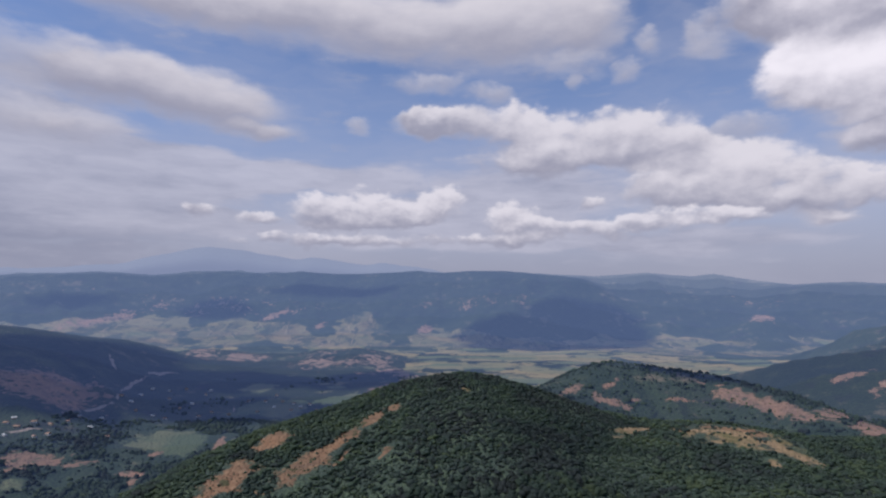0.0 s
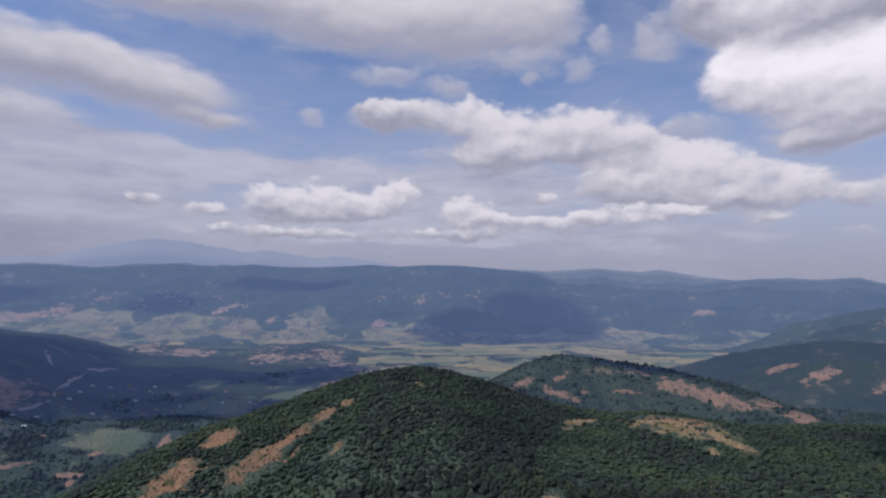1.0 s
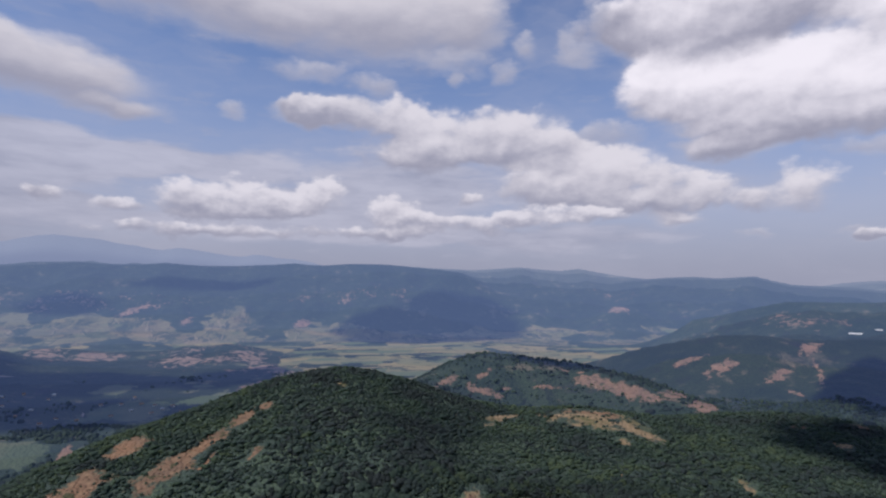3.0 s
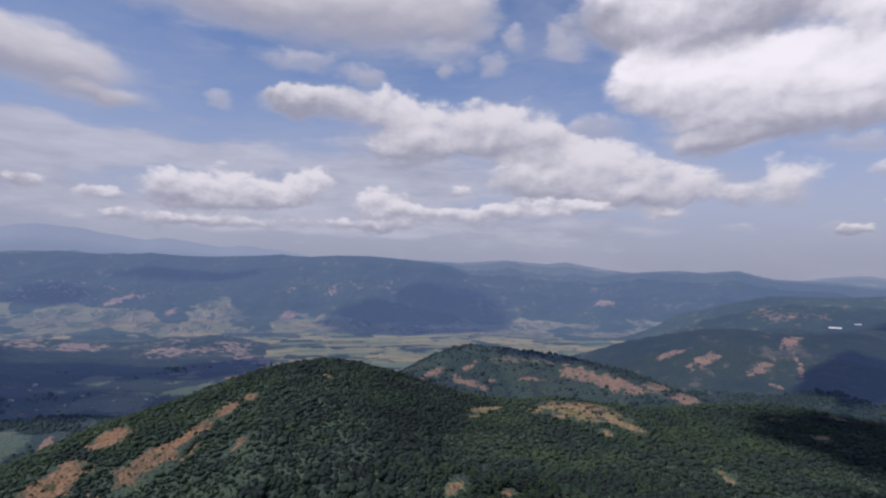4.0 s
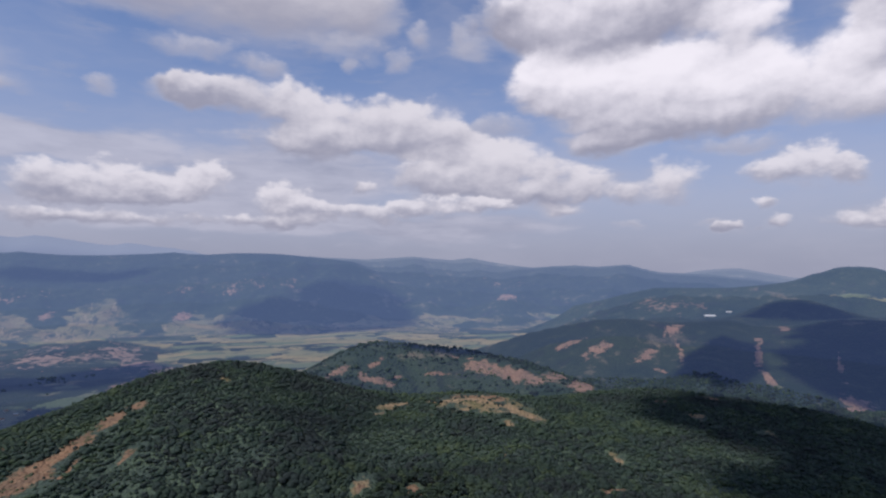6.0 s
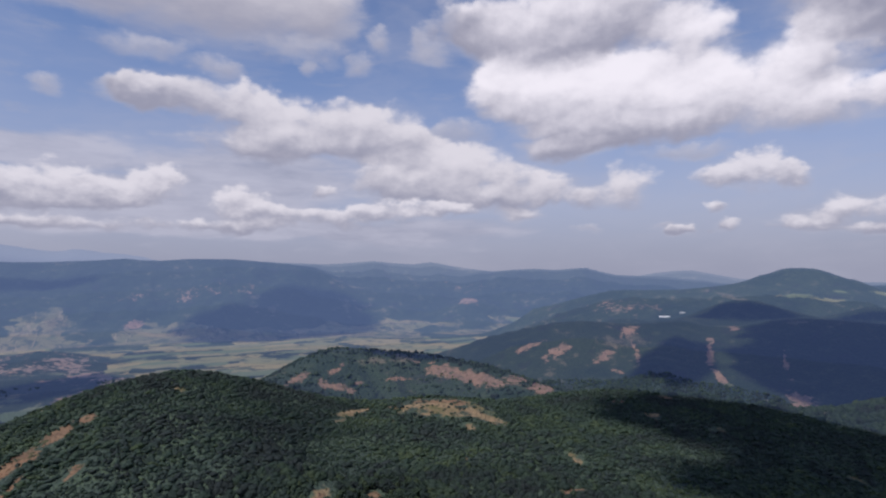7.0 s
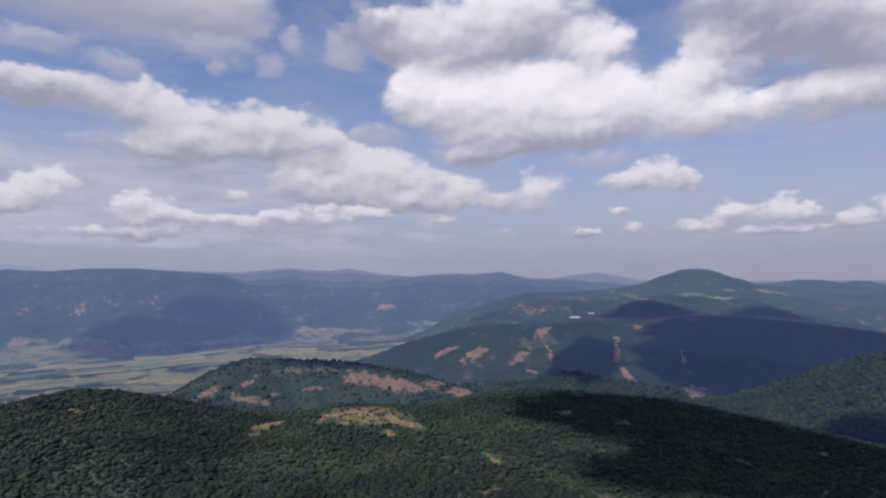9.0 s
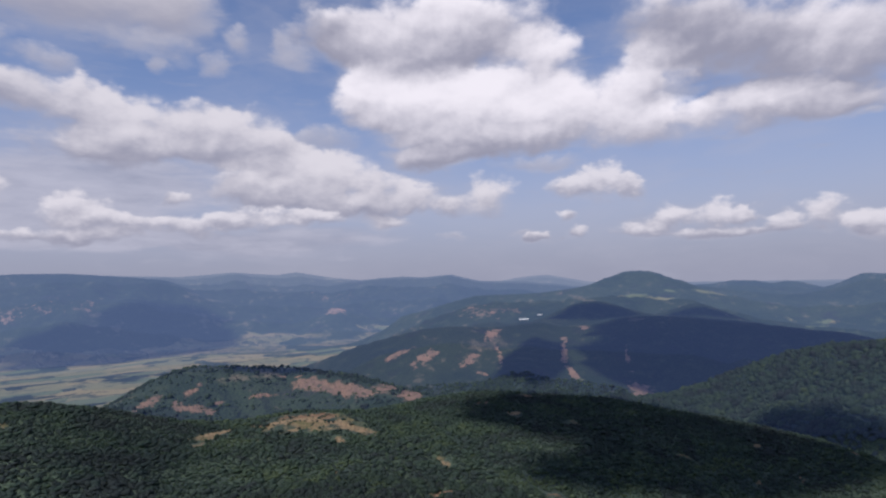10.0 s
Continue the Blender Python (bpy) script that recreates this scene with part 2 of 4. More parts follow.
# Ridges: crest as (heading, distance, height angle), half width of the rounded top, slope towards the hover point,
# slope beyond, roughness of the flanks.
RIDGES = [
    # wooded hill and its spur in front
    ([(-34, 330, -34), (-27, 560, -21), (-22.7, 640, -17.0), (-14.3, 730, -13.6), (-9.8, 775, -11.9), (-4.4, 815, -9.95), (-1, 840, -8.95), (2, 850, -8.25), (4.5, 850, -8.6), (7.8, 840, -9.5), (11, 820, -10.75), (14, 805, -11.5),
      (18, 790, -12.3), (22, 780, -12.25), (25, 775, -11.75), (28.9, 785, -11.85), (33.2, 805, -12.35), (37, 840, -11.9), (39.5, 870, -11.6), (42.2, 890, -10.85), (44.5, 900, -10.5), (47.5, 900, -10.95), (51.2, 900, -11.0), (56.3, 900, -11.15),
      (60.6, 900, -12.0), (64.4, 880, -12.6), (70.4, 840, -13.5), (77, 780, -15.3), (95, 700, -18)], 60, 0.10, 0.55, 10),
    # hill with bare slopes behind it
    ([(6, 1200, -12.2), (9, 1230, -11.0), (11.2, 1290, -9.85), (13.3, 1360, -8.6), (15, 1420, -7.35), (16.7, 1480, -6.8), (18.8, 1490, -6.95), (22, 1500, -7.3), (25.4, 1480, -7.5), (28.5, 1430, -8.3), (30.5, 1400, -8.75),
      (33.2, 1340, -9.65), (37, 1270, -10.8), (41, 1200, -11.4)], 40, 0.42, 0.45, 17),
    # ridge with bare gullies, and its two spurs
    ([(24, 2150, -8.1), (27, 2120, -7.35), (28.9, 2100, -6.6), (31.8, 2080, -5.7), (35.1, 2060, -4.95), (38, 2050, -4.35), (40.7, 2050, -4.2), (43.5, 2080, -4.35), (46.5, 2120, -4.3), (49.2, 2180, -4.0), (51, 2300, -3.6)], 40, 0.40, 0.3, 30),
    ([(49.6, 2150, -4.6), (48.8, 2020, -5.3), (48, 1880, -6.5), (47.4, 1740, -8.0), (47.2, 1640, -9.4)], 25, 0.42, 0.42, 12),
    ([(53.6, 2330, -3.3), (52.6, 2200, -4.4), (52.1, 2050, -5.7), (52, 1900, -7.0), (52.7, 1760, -8.5)], 25, 0.42, 0.42, 12),
    # two dark tops behind the spurs, and the shaded ridge before them
    ([(48.5, 2350, -4.3), (50, 2370, -3.7), (51.1, 2380, -3.0), (52.4, 2390, -2.4), (53.9, 2400, -2.0), (55.6, 2400, -2.05), (57.6, 2400, -2.75), (59.6, 2400, -3.3), (61, 2420, -3.6)], 30, 0.45, 0.35, 12),
    ([(59.6, 2600, -3.6), (61, 2600, -3.2), (62, 2600, -2.85), (63.3, 2600, -2.4), (64.4, 2600, -2.45), (66, 2600, -3.1), (67.5, 2600, -3.85), (70, 2600, -4.6)], 25, 0.45, 0.35, 10),
    ([(54.9, 2120, -4.6), (56.5, 2150, -3.75), (59.1, 2180, -3.4), (63, 2180, -3.6), (66.7, 2180, -3.95), (70.1, 2150, -4.4), (72.9, 2120, -4.75), (74.9, 2100, -4.85), (76.5, 2080, -5.5), (85, 2000, -6), (95, 1900, -6)], 40, 0.42, 0.3, 22),
    # wooded ridge on the right
    ([(60.6, 1330, -11.5), (62.6, 1330, -10.7), (65.9, 1340, -9.1), (68.6, 1350, -7.8), (70.8, 1350, -6.75), (72.8, 1350, -6.3), (75.6, 1340, -5.8), (77.3, 1330, -5.6), (90, 1300, -5.5)], 60, 0.40, 0.4, 14),
    # long pale ridge that climbs to the butte, and the hills behind it
    ([(30, 3200, -6.0), (34.3, 3150, -4.2), (35.9, 3120, -3.0), (38, 3100, -2.6), (40.5, 3080, -1.88), (43.2, 3050, -1.24), (46, 3050, -1.22), (49.6, 3060, -1.15), (52.8, 3090, -0.8), (55.1, 3150, -0.4), (56.5, 3180, 0.1), (60, 3190, 0.0),
      (63.4, 3250, -0.75), (66, 3300, -1.1), (70, 3350, -1.7), (78, 3400, -2.0), (100, 3400, -1.6)], 40, 0.34, 0.3, 26),
    ([(56.2, 3180, 0.1), (57.4, 3180, 0.66), (58.2, 3180, 0.76), (59.8, 3180, 0.73), (60.7, 3180, 0.36), (62.2, 3180, -0.28)], 14, 0.55, 0.55, 5),
    ([(62, 3750, -0.8), (65, 3750, -0.68), (66.8, 3750, -0.42), (68.6, 3750, -0.47), (69.9, 3750, -0.8), (70.9, 3750, -0.54), (72.2, 3750, -0.72), (73.1, 3750, -1.1), (76, 3750, -1.6)], 25, 0.4, 0.3, 14),
    ([(71.5, 3560, -1.7), (72.7, 3540, -1.4), (74.1, 3500, -1.1), (75.1, 3500, -0.62), (76.2, 3500, -0.1), (76.8, 3500, -0.08), (77.6, 3500, -0.24), (82, 3500, 0.2), (95, 3500, 0.5)], 25, 0.4, 0.3, 18),
    # table mountain across the valley
    ([(-70, 4500, 0.6), (-37.6, 4500, 0.8), (-35.4, 4500, 0.98), (-32.3, 4500, 1.1), (-29.8, 4500, 1.2), (-26.7, 4490, 1.02), (-24.9, 4490, 1.2), (-23.5, 4490, 1.42), (-20.6, 4480, 1.48), (-17, 4470, 1.3), (-13.4, 4450, 1.55), (-10.5, 4440, 1.37),
      (-7.9, 4430, 1.42), (-4.5, 4420, 1.6), (-2.3, 4410, 1.8), (-0.4, 4400, 1.56), (3, 4380, 1.82), (6.6, 4330, 1.8), (9, 4300, 1.58), (11.5, 4270, 1.4), (13.9, 4220, 1.1), (15.5, 4180, 0.45), (16.6, 4150, -0.5), (18.1, 4100, -1.4), (20.2, 4040, -2.55), (22, 3980, -3.5), (24, 3900, -4.6)], 40, 0.44, 0.1, 40),
    # ridges that close the valley
    ([(8, 4790, 1.5), (12, 4790, 1.45), (14.8, 4790, 1.32), (17.6, 4790, 1.5), (19.8, 4790, 1.66), (21.4, 4790, 1.5), (23.7, 4790, 1.34), (25.5, 4790, 1.57), (27.5, 4790, 1.2), (30.3, 4790, 0.72), (32.3, 4790, 0.4), (36, 4790, -0.6)], 30, 0.40, 0.3, 40),
    ([(24, 4640, -0.6), (27.2, 4640, 0.3), (31, 4640, 0.42), (33.7, 4630, 0.76), (35.8, 4630, 0.85), (37.9, 4630, 0.72), (40.8, 4630, 0.92), (42.3, 4630, 0.5), (43.7, 4630, 0.2), (46.5, 4630, 0.08), (48.2, 4630, 0.0), (50.3, 4630, -0.3), (56, 4630, -0.9)], 30, 0.40, 0.3, 40),
    ([(42, 4930, -0.3), (44, 4930, -0.1), (45.6, 4930, 0.1), (47.2, 4930, 0.4), (49, 4930, 0.56), (50.3, 4930, 0.6), (52, 4930, 0.25), (54.3, 4930, -0.2), (58, 4930, -0.4), (75, 4930, -0.6), (110, 4930, 0.2)], 20, 0.35, 0.3, 16),
    ([(24.4, 4100, -3.5), (26.7, 4060, -2.65), (28.9, 4030, -2.0), (31, 4010, -2.25), (33.2, 3980, -3.0), (34.5, 3950, -3.6), (36, 3920, -4.4)], 30, 0.3, 0.3, 24),
    # dark wooded hill and low bare hills in the valley
    ([(-60, 2300, -1), (-45, 2400, -2.3), (-37.5, 2450, -3.1), (-35.6, 2460, -3.4), (-33.6, 2480, -3.83), (-31.2, 2500, -4.35), (-28.7, 2520, -4.6), (-26.5, 2520, -5.25), (-23.7, 2500, -6.2), (-21.8, 2480, -6.9)], 60, 0.22, 0.3, 18),
    ([(-25.5, 2900, -6.3), (-24.2, 2900, -5.75), (-22.3, 2890, -5.65), (-20.4, 2880, -5.85), (-17.8, 2870, -6.3), (-14.2, 2850, -6.4), (-12.1, 2820, -5.95), (-10, 2800, -6.1), (-8.6, 2780, -5.8), (-6.7, 2740, -6.1), (-5, 2700, -6.9), (-2.7, 2620, -8.0)], 40, 0.14, 0.25, 16),
]


def ridge_height(x, y, crest, half, near, beyond, rough, seed):
    pts = [place(*c) for c in crest]
    fine = []
    for p, q in zip(pts, pts[1:]):
        n = max(2, int(math.dist(p[:2], q[:2]) / 45))
        fine += [tuple(p[j] + (q[j] - p[j]) * k / n for j in range(3)) for k in range(n)]
    fine.append(pts[-1])
    closest = np.full_like(x, 1e9)
    for px, py, _ in fine:
        closest = np.minimum(closest, np.hypot(x - px, y - py))
    soft = 16 + 0.10 * closest
    weight, top, away, side, along = (np.full_like(x, 1e-9) for _ in range(5))
    run, last = 0.0, fine[0]
    for px, py, pz in fine:
        run, last = run + math.dist((px, py), last[:2]), (px, py)
        d = np.hypot(x - px, y - py)
        w = np.exp(-np.minimum((d - closest) / soft, 40))
        weight, top, away = weight + w, top + w * pz, away + w * d
        side += w * (np.hypot(x, y) - math.hypot(px, py))
        along += w * run
    top, away, side, along = top / weight, np.maximum(0.6 * closest + 0.4 * away / weight - 12, 0), side / weight, along / weight
    s = 1 / (1 + np.exp(-np.clip(side / (half * 0.5), -30, 30)))
    slope = near * (1 - s) + beyond * s
    fall = slope * (np.sqrt(away * away + half * half) - half)
    # spurs and gullies that run down from the crest, and rough ground between them
    wander = along + fbm(x, y, 260, 3, seed + 50) * 90
    spur = fbm(wander, away * 0.22, 7.0 * rough + 50, 4, seed, True)
    lumps = fbm(x, y, 5.0 * rough + 40, 5, seed + 3, True)
    return top - fall + (0.75 * spur + 0.35 * lumps - 0.1) * rough * np.clip(away / 150.0, 0.03, 1.25)


def valley_floor(x, y):
    """The plain, with the gentle apron of the table mountain."""
    r = np.hypot(x, y)
    apron = np.clip((r - 3080 + fbm(x, y, 300, 3, 17) * 60) / 560, 0, 1.2) ** 1.2 * np.clip((6 - np.degrees(np.arctan2(x, y))) / 8, 0, 1)
    return 40 + 50 * np.clip((r - 1500) / 2200, 0, 1) + 84 * apron + fbm(x, y, 500, 4, 3) * 14 + fbm(x, y, 60, 3, 9) * 1.5


def height(x, y):
    x, y = np.asarray(x, float), np.asarray(y, float)
    z = valley_floor(x, y)
    for i, (crest, half, near, beyond, rough) in enumerate(RIDGES):
        h = ridge_height(x, y, crest, half, near, beyond, rough, 20 + 7 * i)
        k = 4.0 + 0.55 * rough      # a rounded foot
        m = np.maximum(z, h)
        z = m + k * np.log1p(np.exp(-np.clip(np.abs(z - h) / k, 0, 40)))
    return z


# ---- what grows where ----
# Patches: plan place, half length, half width, turn in degrees
HILL_BARE = [
    (-142, 615, 49, 20, 60), (-110, 676, 37, 11, 69), (-85, 725, 21, 10, 64), (-60, 749, 12, 10, 12), (-218, 593, 46, 20, 76),
    (-198, 684, 27, 17, 63), (-61, 630, 19, 5, 48), (-58, 644, 11, 4, 49), (-108, 628, 30, 3, 71), (136, 490, 12, 5, 60), (182, 482, 11, 9, 71),
    (346, 411, 19, 5, 6), (334, 693, 27, 16, -25), (368, 678, 27, 13, -90), (585, 609, 11, 7, -18), (673, 603, 19, 15, -79), (430, 351, 17, 8, -50)]
HILL_STRAW = [
    (338, 670, 60, 50, -15), (364, 630, 28, 18, 81), (333, 581, 17, 10, 81), (235, 713, 25, 12, 19), (139, 497, 21, 10, 62), (-113, 673, 36, 7, 60), (372, 600, 16, 30, 10)]
BANK_BARE = [
    (289, 1271, 41, 17, 41), (378, 1289, 43, 14, 35), (358, 1228, 41, 19, -28), (627, 1229, 60, 31, -60), (675, 1137, 60, 29, -64),
    (762, 1112, 58, 28, 36), (792, 1056, 105, 28, 56), (516, 1241, 43, 8, 2), (598, 1296, 48, 7, -34), (423, 1243, 25, 5, 10)]
GULLY_BARE = [
    (1082, 1536, 52, 14, -7), (1140, 1448, 61, 27, 12), (1235, 1342, 60, 16, 17), (1410, 1423, 67, 24, 25), (1351, 1341, 58, 10, 62),
    (1302, 1277, 57, 7, 47), (1571, 1237, 38, 11, 49), (1476, 1163, 88, 9, 39), (1369, 1055, 52, 10, 54), (1194, 1245, 28, 8, -78),
    (1426, 858, 100, 30, 53), (1577, 1001, 62, 5, 35), (1702, 1247, 55, 13, 42)]
RIGHT_STRAW = [
    (2740, 1092, 43, 32, 23), (2782, 960, 49, 23, 63), (2850, 833, 78, 30, 86), (2859, 700, 66, 25, -89), (2735, 905, 146, 17, -51),
    (2788, 702, 92, 10, -51), (2495, 1474, 151, 25, -56), (2613, 1459, 85, 18, -76), (2814, 1326, 118, 27, -31), (1360, 964, 91, 14, -74)]
VALLEY_BARE = [
    (-1008, 1517, 154, 117, -67), (-800, 1149, 55, 39, 13), (-710, 1161, 35, 17, 59), (-791, 1086, 21, 14, 71), (-598, 1134, 36, 15, -7),
    (-570, 1087, 24, 8, -71), (-612, 1256, 29, 11, -85), (-1926, 3233, 222, 66, 65), (-1022, 3574, 96, 31, 62), (-180, 2028, 92, 48, 57),
    (-509, 1354, 75, 13, -79), (-730, 3462, 83, 27, 80), (-109, 3467, 75, 26, 55), (1930, 3432, 76, 69, 9)]
TRACK = [
    (-891, 1509, 68, 12, 80), (-906, 1636, 95, 5, -66), (-947, 1794, 125, 9, -81), (-954, 2000, 63, 13, 53), (-1084, 1913, 82, 8, -52),
    (-871, 1252, 62, 5, 35), (-599, 1692, 84, 3, -73)]
FIELD_GREEN = [
    (-621, 1339, 91, 81, -9), (-430, 1383, 83, 57, 59), (-483, 1707, 136, 112, 76), (-305, 1834, 102, 56, 49), (-610, 1970, 79, 52, 76),
    (-746, 1028, 27, 19, -61)]
FIELD_STRAW = [
    (111, 2409, 282, 152, -32), (155, 2973, 218, 117, 16), (666, 3001, 502, 134, 39), (1524, 3317, 258, 29, -45), (2085, 3115, 168, 33, -34),
    (1222, 3193, 240, 67, -25), (-14, 3318, 170, 138, 8)]
SPECKLED = [
    (-1075, 2562, 136, 83, 60), (-861, 2596, 151, 89, 73), (-539, 2544, 190, 92, -87), (-320, 2583, 161, 84, 33), (-209, 2400, 285, 61, -63)]
# thin soil that shows in spots only
THIN = [
    (-1011, 2499, 260, 170, 73), (-480, 2656, 330, 170, -6), (-263, 2298, 227, 79, -34), (1960, 1975, 170, 70, -30), (-1400, 3650, 700, 160, 10),
    (300, 3800, 500, 120, 0), (-103, 3807, 203, 32, 26), (365, 3762, 186, 40, 11), (1941, 2057, 167, 97, 87), (2116, 3742, 188, 93, -57)]
BARE = HILL_BARE + BANK_BARE + GULLY_BARE + VALLEY_BARE
STRAW = HILL_STRAW


def inside(patches, x, y, square=False):
    """From 1 in the middle of the nearest patch through 0 at its edge to -1 well outside."""
    v = np.full_like(x, -1.0)
    for cx, cy, a, b, turn in patches:
        c, s = math.cos(radians(turn)), math.sin(radians(turn))
        u, w = ((x - cx) * c + (y - cy) * s) / a, (-(x - cx) * s + (y - cy) * c) / b
        v = np.maximum(v, 1 - (np.maximum(np.abs(u), np.abs(w)) if square else np.hypot(u, w)))
    return v


def glades(x, y):
    """Small dry gaps in the woods of the near hill, above 0."""
    return np.where(np.hypot(x, y) < 1000, (fbm(x, y, 36, 4, 131) - 0.52) * 5, -1.0)


# ---- materials ----


def land(name, glow, clear=0.35, wood_dimming=1.0, meadows=False, canopy=False):
    """Woods, bare soil, dry grass and fields by what grows where. glow: the haze's light, emitted by the far land
    itself.
    """
    m = bpy.data.materials.new(name)
    m.use_nodes = True
    t = m.node_tree
    n = Net(t)
    bsdf = t.nodes["Principled BSDF"]
    pos = node(t, "ShaderNodeNewGeometry").outputs["Position"]
    bare, straw, green, floor, way, chalk = (node(t, "ShaderNodeAttribute", attribute_name=k).outputs["Fac"] for k in ("bare", "straw", "green", "floor", "way", "chalk"))
    flat = n.vec("MULTIPLY", pos, (1, 1, 0.3))
    coarse = n.noise(flat, 0.004, 5, 0.6)
    middle = n.noise(flat, 0.02, 5, 0.62)
    fine = n.noise(pos, 0.12, 5, 0.6)
    # woods: crowns, with the shade in their gaps painted dark
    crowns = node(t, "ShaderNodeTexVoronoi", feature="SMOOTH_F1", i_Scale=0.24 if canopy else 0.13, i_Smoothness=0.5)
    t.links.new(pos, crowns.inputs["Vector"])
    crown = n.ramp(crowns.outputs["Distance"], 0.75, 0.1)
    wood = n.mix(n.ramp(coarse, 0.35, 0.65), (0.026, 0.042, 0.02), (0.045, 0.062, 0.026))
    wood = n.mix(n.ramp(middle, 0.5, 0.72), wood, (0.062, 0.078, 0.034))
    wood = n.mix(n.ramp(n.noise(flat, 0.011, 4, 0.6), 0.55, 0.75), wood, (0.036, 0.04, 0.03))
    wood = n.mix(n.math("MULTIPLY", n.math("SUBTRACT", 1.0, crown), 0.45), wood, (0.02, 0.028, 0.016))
    if canopy:      # low oak scrub under and between the crowns, coloured light against the shade there
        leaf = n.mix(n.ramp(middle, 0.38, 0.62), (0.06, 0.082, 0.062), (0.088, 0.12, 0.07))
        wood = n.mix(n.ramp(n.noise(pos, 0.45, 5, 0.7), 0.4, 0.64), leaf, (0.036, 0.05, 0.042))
    if wood_dimming < 1:      # far woods darkened by distance; on the mountains for light lost in haze
        wood = n.mix(1.0, wood, (wood_dimming, wood_dimming, wood_dimming), "MULTIPLY")
    # dry banks that show through thin woods
    thin = n.ramp(n.math("ADD", n.math("MULTIPLY", coarse, 0.5), n.math("MULTIPLY", middle, 0.5)), 0.56, 0.66)
    wood = n.mix(n.math("MULTIPLY", thin, clear), wood, (0.17, 0.135, 0.085))
    soil = n.mix(n.ramp(middle, 0.35, 0.65), (0.225, 0.132, 0.076), (0.15, 0.1, 0.066))
    soil = n.mix(n.ramp(fine, 0.45, 0.75), soil, (0.26, 0.17, 0.1))
    scrub = n.ramp(n.noise(pos, 0.055, 3, 0.5), 0.58, 0.64)
    soil = n.mix(n.math("MULTIPLY", scrub, 0.85), soil, (0.05, 0.06, 0.03))
    soil = n.mix(chalk, soil, n.mix(n.ramp(fine, 0.4, 0.6), (0.34, 0.255, 0.19), (0.24, 0.19, 0.14)))
    hay = n.mix(n.ramp(fine, 0.35, 0.7), (0.3, 0.21, 0.12), (0.2, 0.15, 0.08))
    hay = n.mix(n.math("MULTIPLY", n.ramp(middle, 0.5, 0.65), 0.7), hay, (0.085, 0.095, 0.04))
    grass = n.mix(n.ramp(n.noise(flat, 0.008, 3, 0.5), 0.4, 0.6), (0.07, 0.09, 0.042), (0.108, 0.116, 0.056))
    # small fields on the valley floor
    skew = n.vec("ADD", n.vec("MULTIPLY", pos, (0.0056, 0.012, 0)), n.vec("SCALE", n.noise(flat, 0.006, 2, 0.5, "Color"), 0.5))
    plots = node(t, "ShaderNodeTexVoronoi", feature="F1", distance="CHEBYCHEV", i_Scale=1.0, i_Randomness=0.85)
    t.links.new(skew, plots.inputs["Vector"])
    pick = node(t, "ShaderNodeSeparateColor")
    t.links.new(plots.outputs["Color"], pick.inputs[0])
    crop = n.mix(n.ramp(pick.outputs[0], 0.3, 0.5), (0.105, 0.122, 0.052), (0.165, 0.153, 0.066))
    crop = n.mix(n.ramp(pick.outputs[1], 0.6, 0.7), crop, (0.215, 0.175, 0.075))
    crop = n.mix(n.ramp(n.noise(flat, 0.0035, 4, 0.6), 0.54, 0.58), crop, wood)
    crop = n.mix(n.ramp(pick.outputs[2], 0.8, 0.84), crop, wood)
    crop = n.mix(n.math("MULTIPLY", n.ramp(n.noise(flat, 0.02, 4, 0.6), 0.5, 0.7), 0.5), crop, (0.07, 0.085, 0.04))
    if meadows:      # dry meadow and stubble, cut by gullies
        meadow = n.mix(n.ramp(n.noise(flat, 0.006, 4, 0.6), 0.36, 0.54), (0.088, 0.096, 0.04), (0.165, 0.125, 0.058))
        crop = n.mix(0.72, crop, n.mix(n.ramp(pick.outputs[0], 0.2, 0.8), meadow, (0.12, 0.108, 0.048)))
        wound = n.noise(n.vec("MULTIPLY", flat, (0.005, 0.0016, 0.0)), 1.0, 3, 0.55)
        gully = n.ramp(n.math("ABSOLUTE", n.math("SUBTRACT", wound, 0.5)), 0.010, 0.003)
        bank = n.ramp(n.math("ABSOLUTE", n.math("SUBTRACT", wound, 0.515)), 0.008, 0.003)
        crop = n.mix(n.math("MULTIPLY", n.ramp(n.noise(n.vec("MULTIPLY", flat, (1, 0.6, 1)), 0.009, 5, 0.65), 0.5, 0.6), 0.75), crop, wood)
        crop = n.mix(n.math("MULTIPLY", bank, 0.45), crop, (0.25, 0.19, 0.11))
        crop = n.mix(n.math("MULTIPLY", gully, 0.6), crop, wood)
    edge = node(t, "ShaderNodeTexVoronoi", feature="F2", distance="CHEBYCHEV", i_Scale=1.0, i_Randomness=0.85)
    t.links.new(skew, edge.inputs["Vector"])
    hedge = n.ramp(n.math("SUBTRACT", edge.outputs["Distance"], plots.outputs["Distance"]), 0.1, 0.04)
    crop = n.mix(n.math("MULTIPLY", n.math("MULTIPLY", hedge, n.ramp(middle, 0.46, 0.58)), 0.5 if meadows else 0.75), crop, wood)
    ragged = n.math("ADD", n.math("MULTIPLY", n.math("SUBTRACT", n.noise(flat, 0.04, 5, 0.65), 0.5), 3.4), n.math("MULTIPLY", n.math("SUBTRACT", n.noise(flat, 0.009, 4, 0.6), 0.5), 2.4))
    look_of = n.mix(n.ramp(n.math("ADD", floor, n.math("MULTIPLY", n.math("SUBTRACT", n.math("ADD", n.math("MULTIPLY", coarse, 0.6), n.math("MULTIPLY", middle, 0.4)), 0.5), 2.6)), 0.4, 0.6), wood, crop)
    look_of = n.mix(n.ramp(n.math("ADD", green, n.math("MULTIPLY", ragged, 0.45)), 0.10, 0.22), look_of, grass)
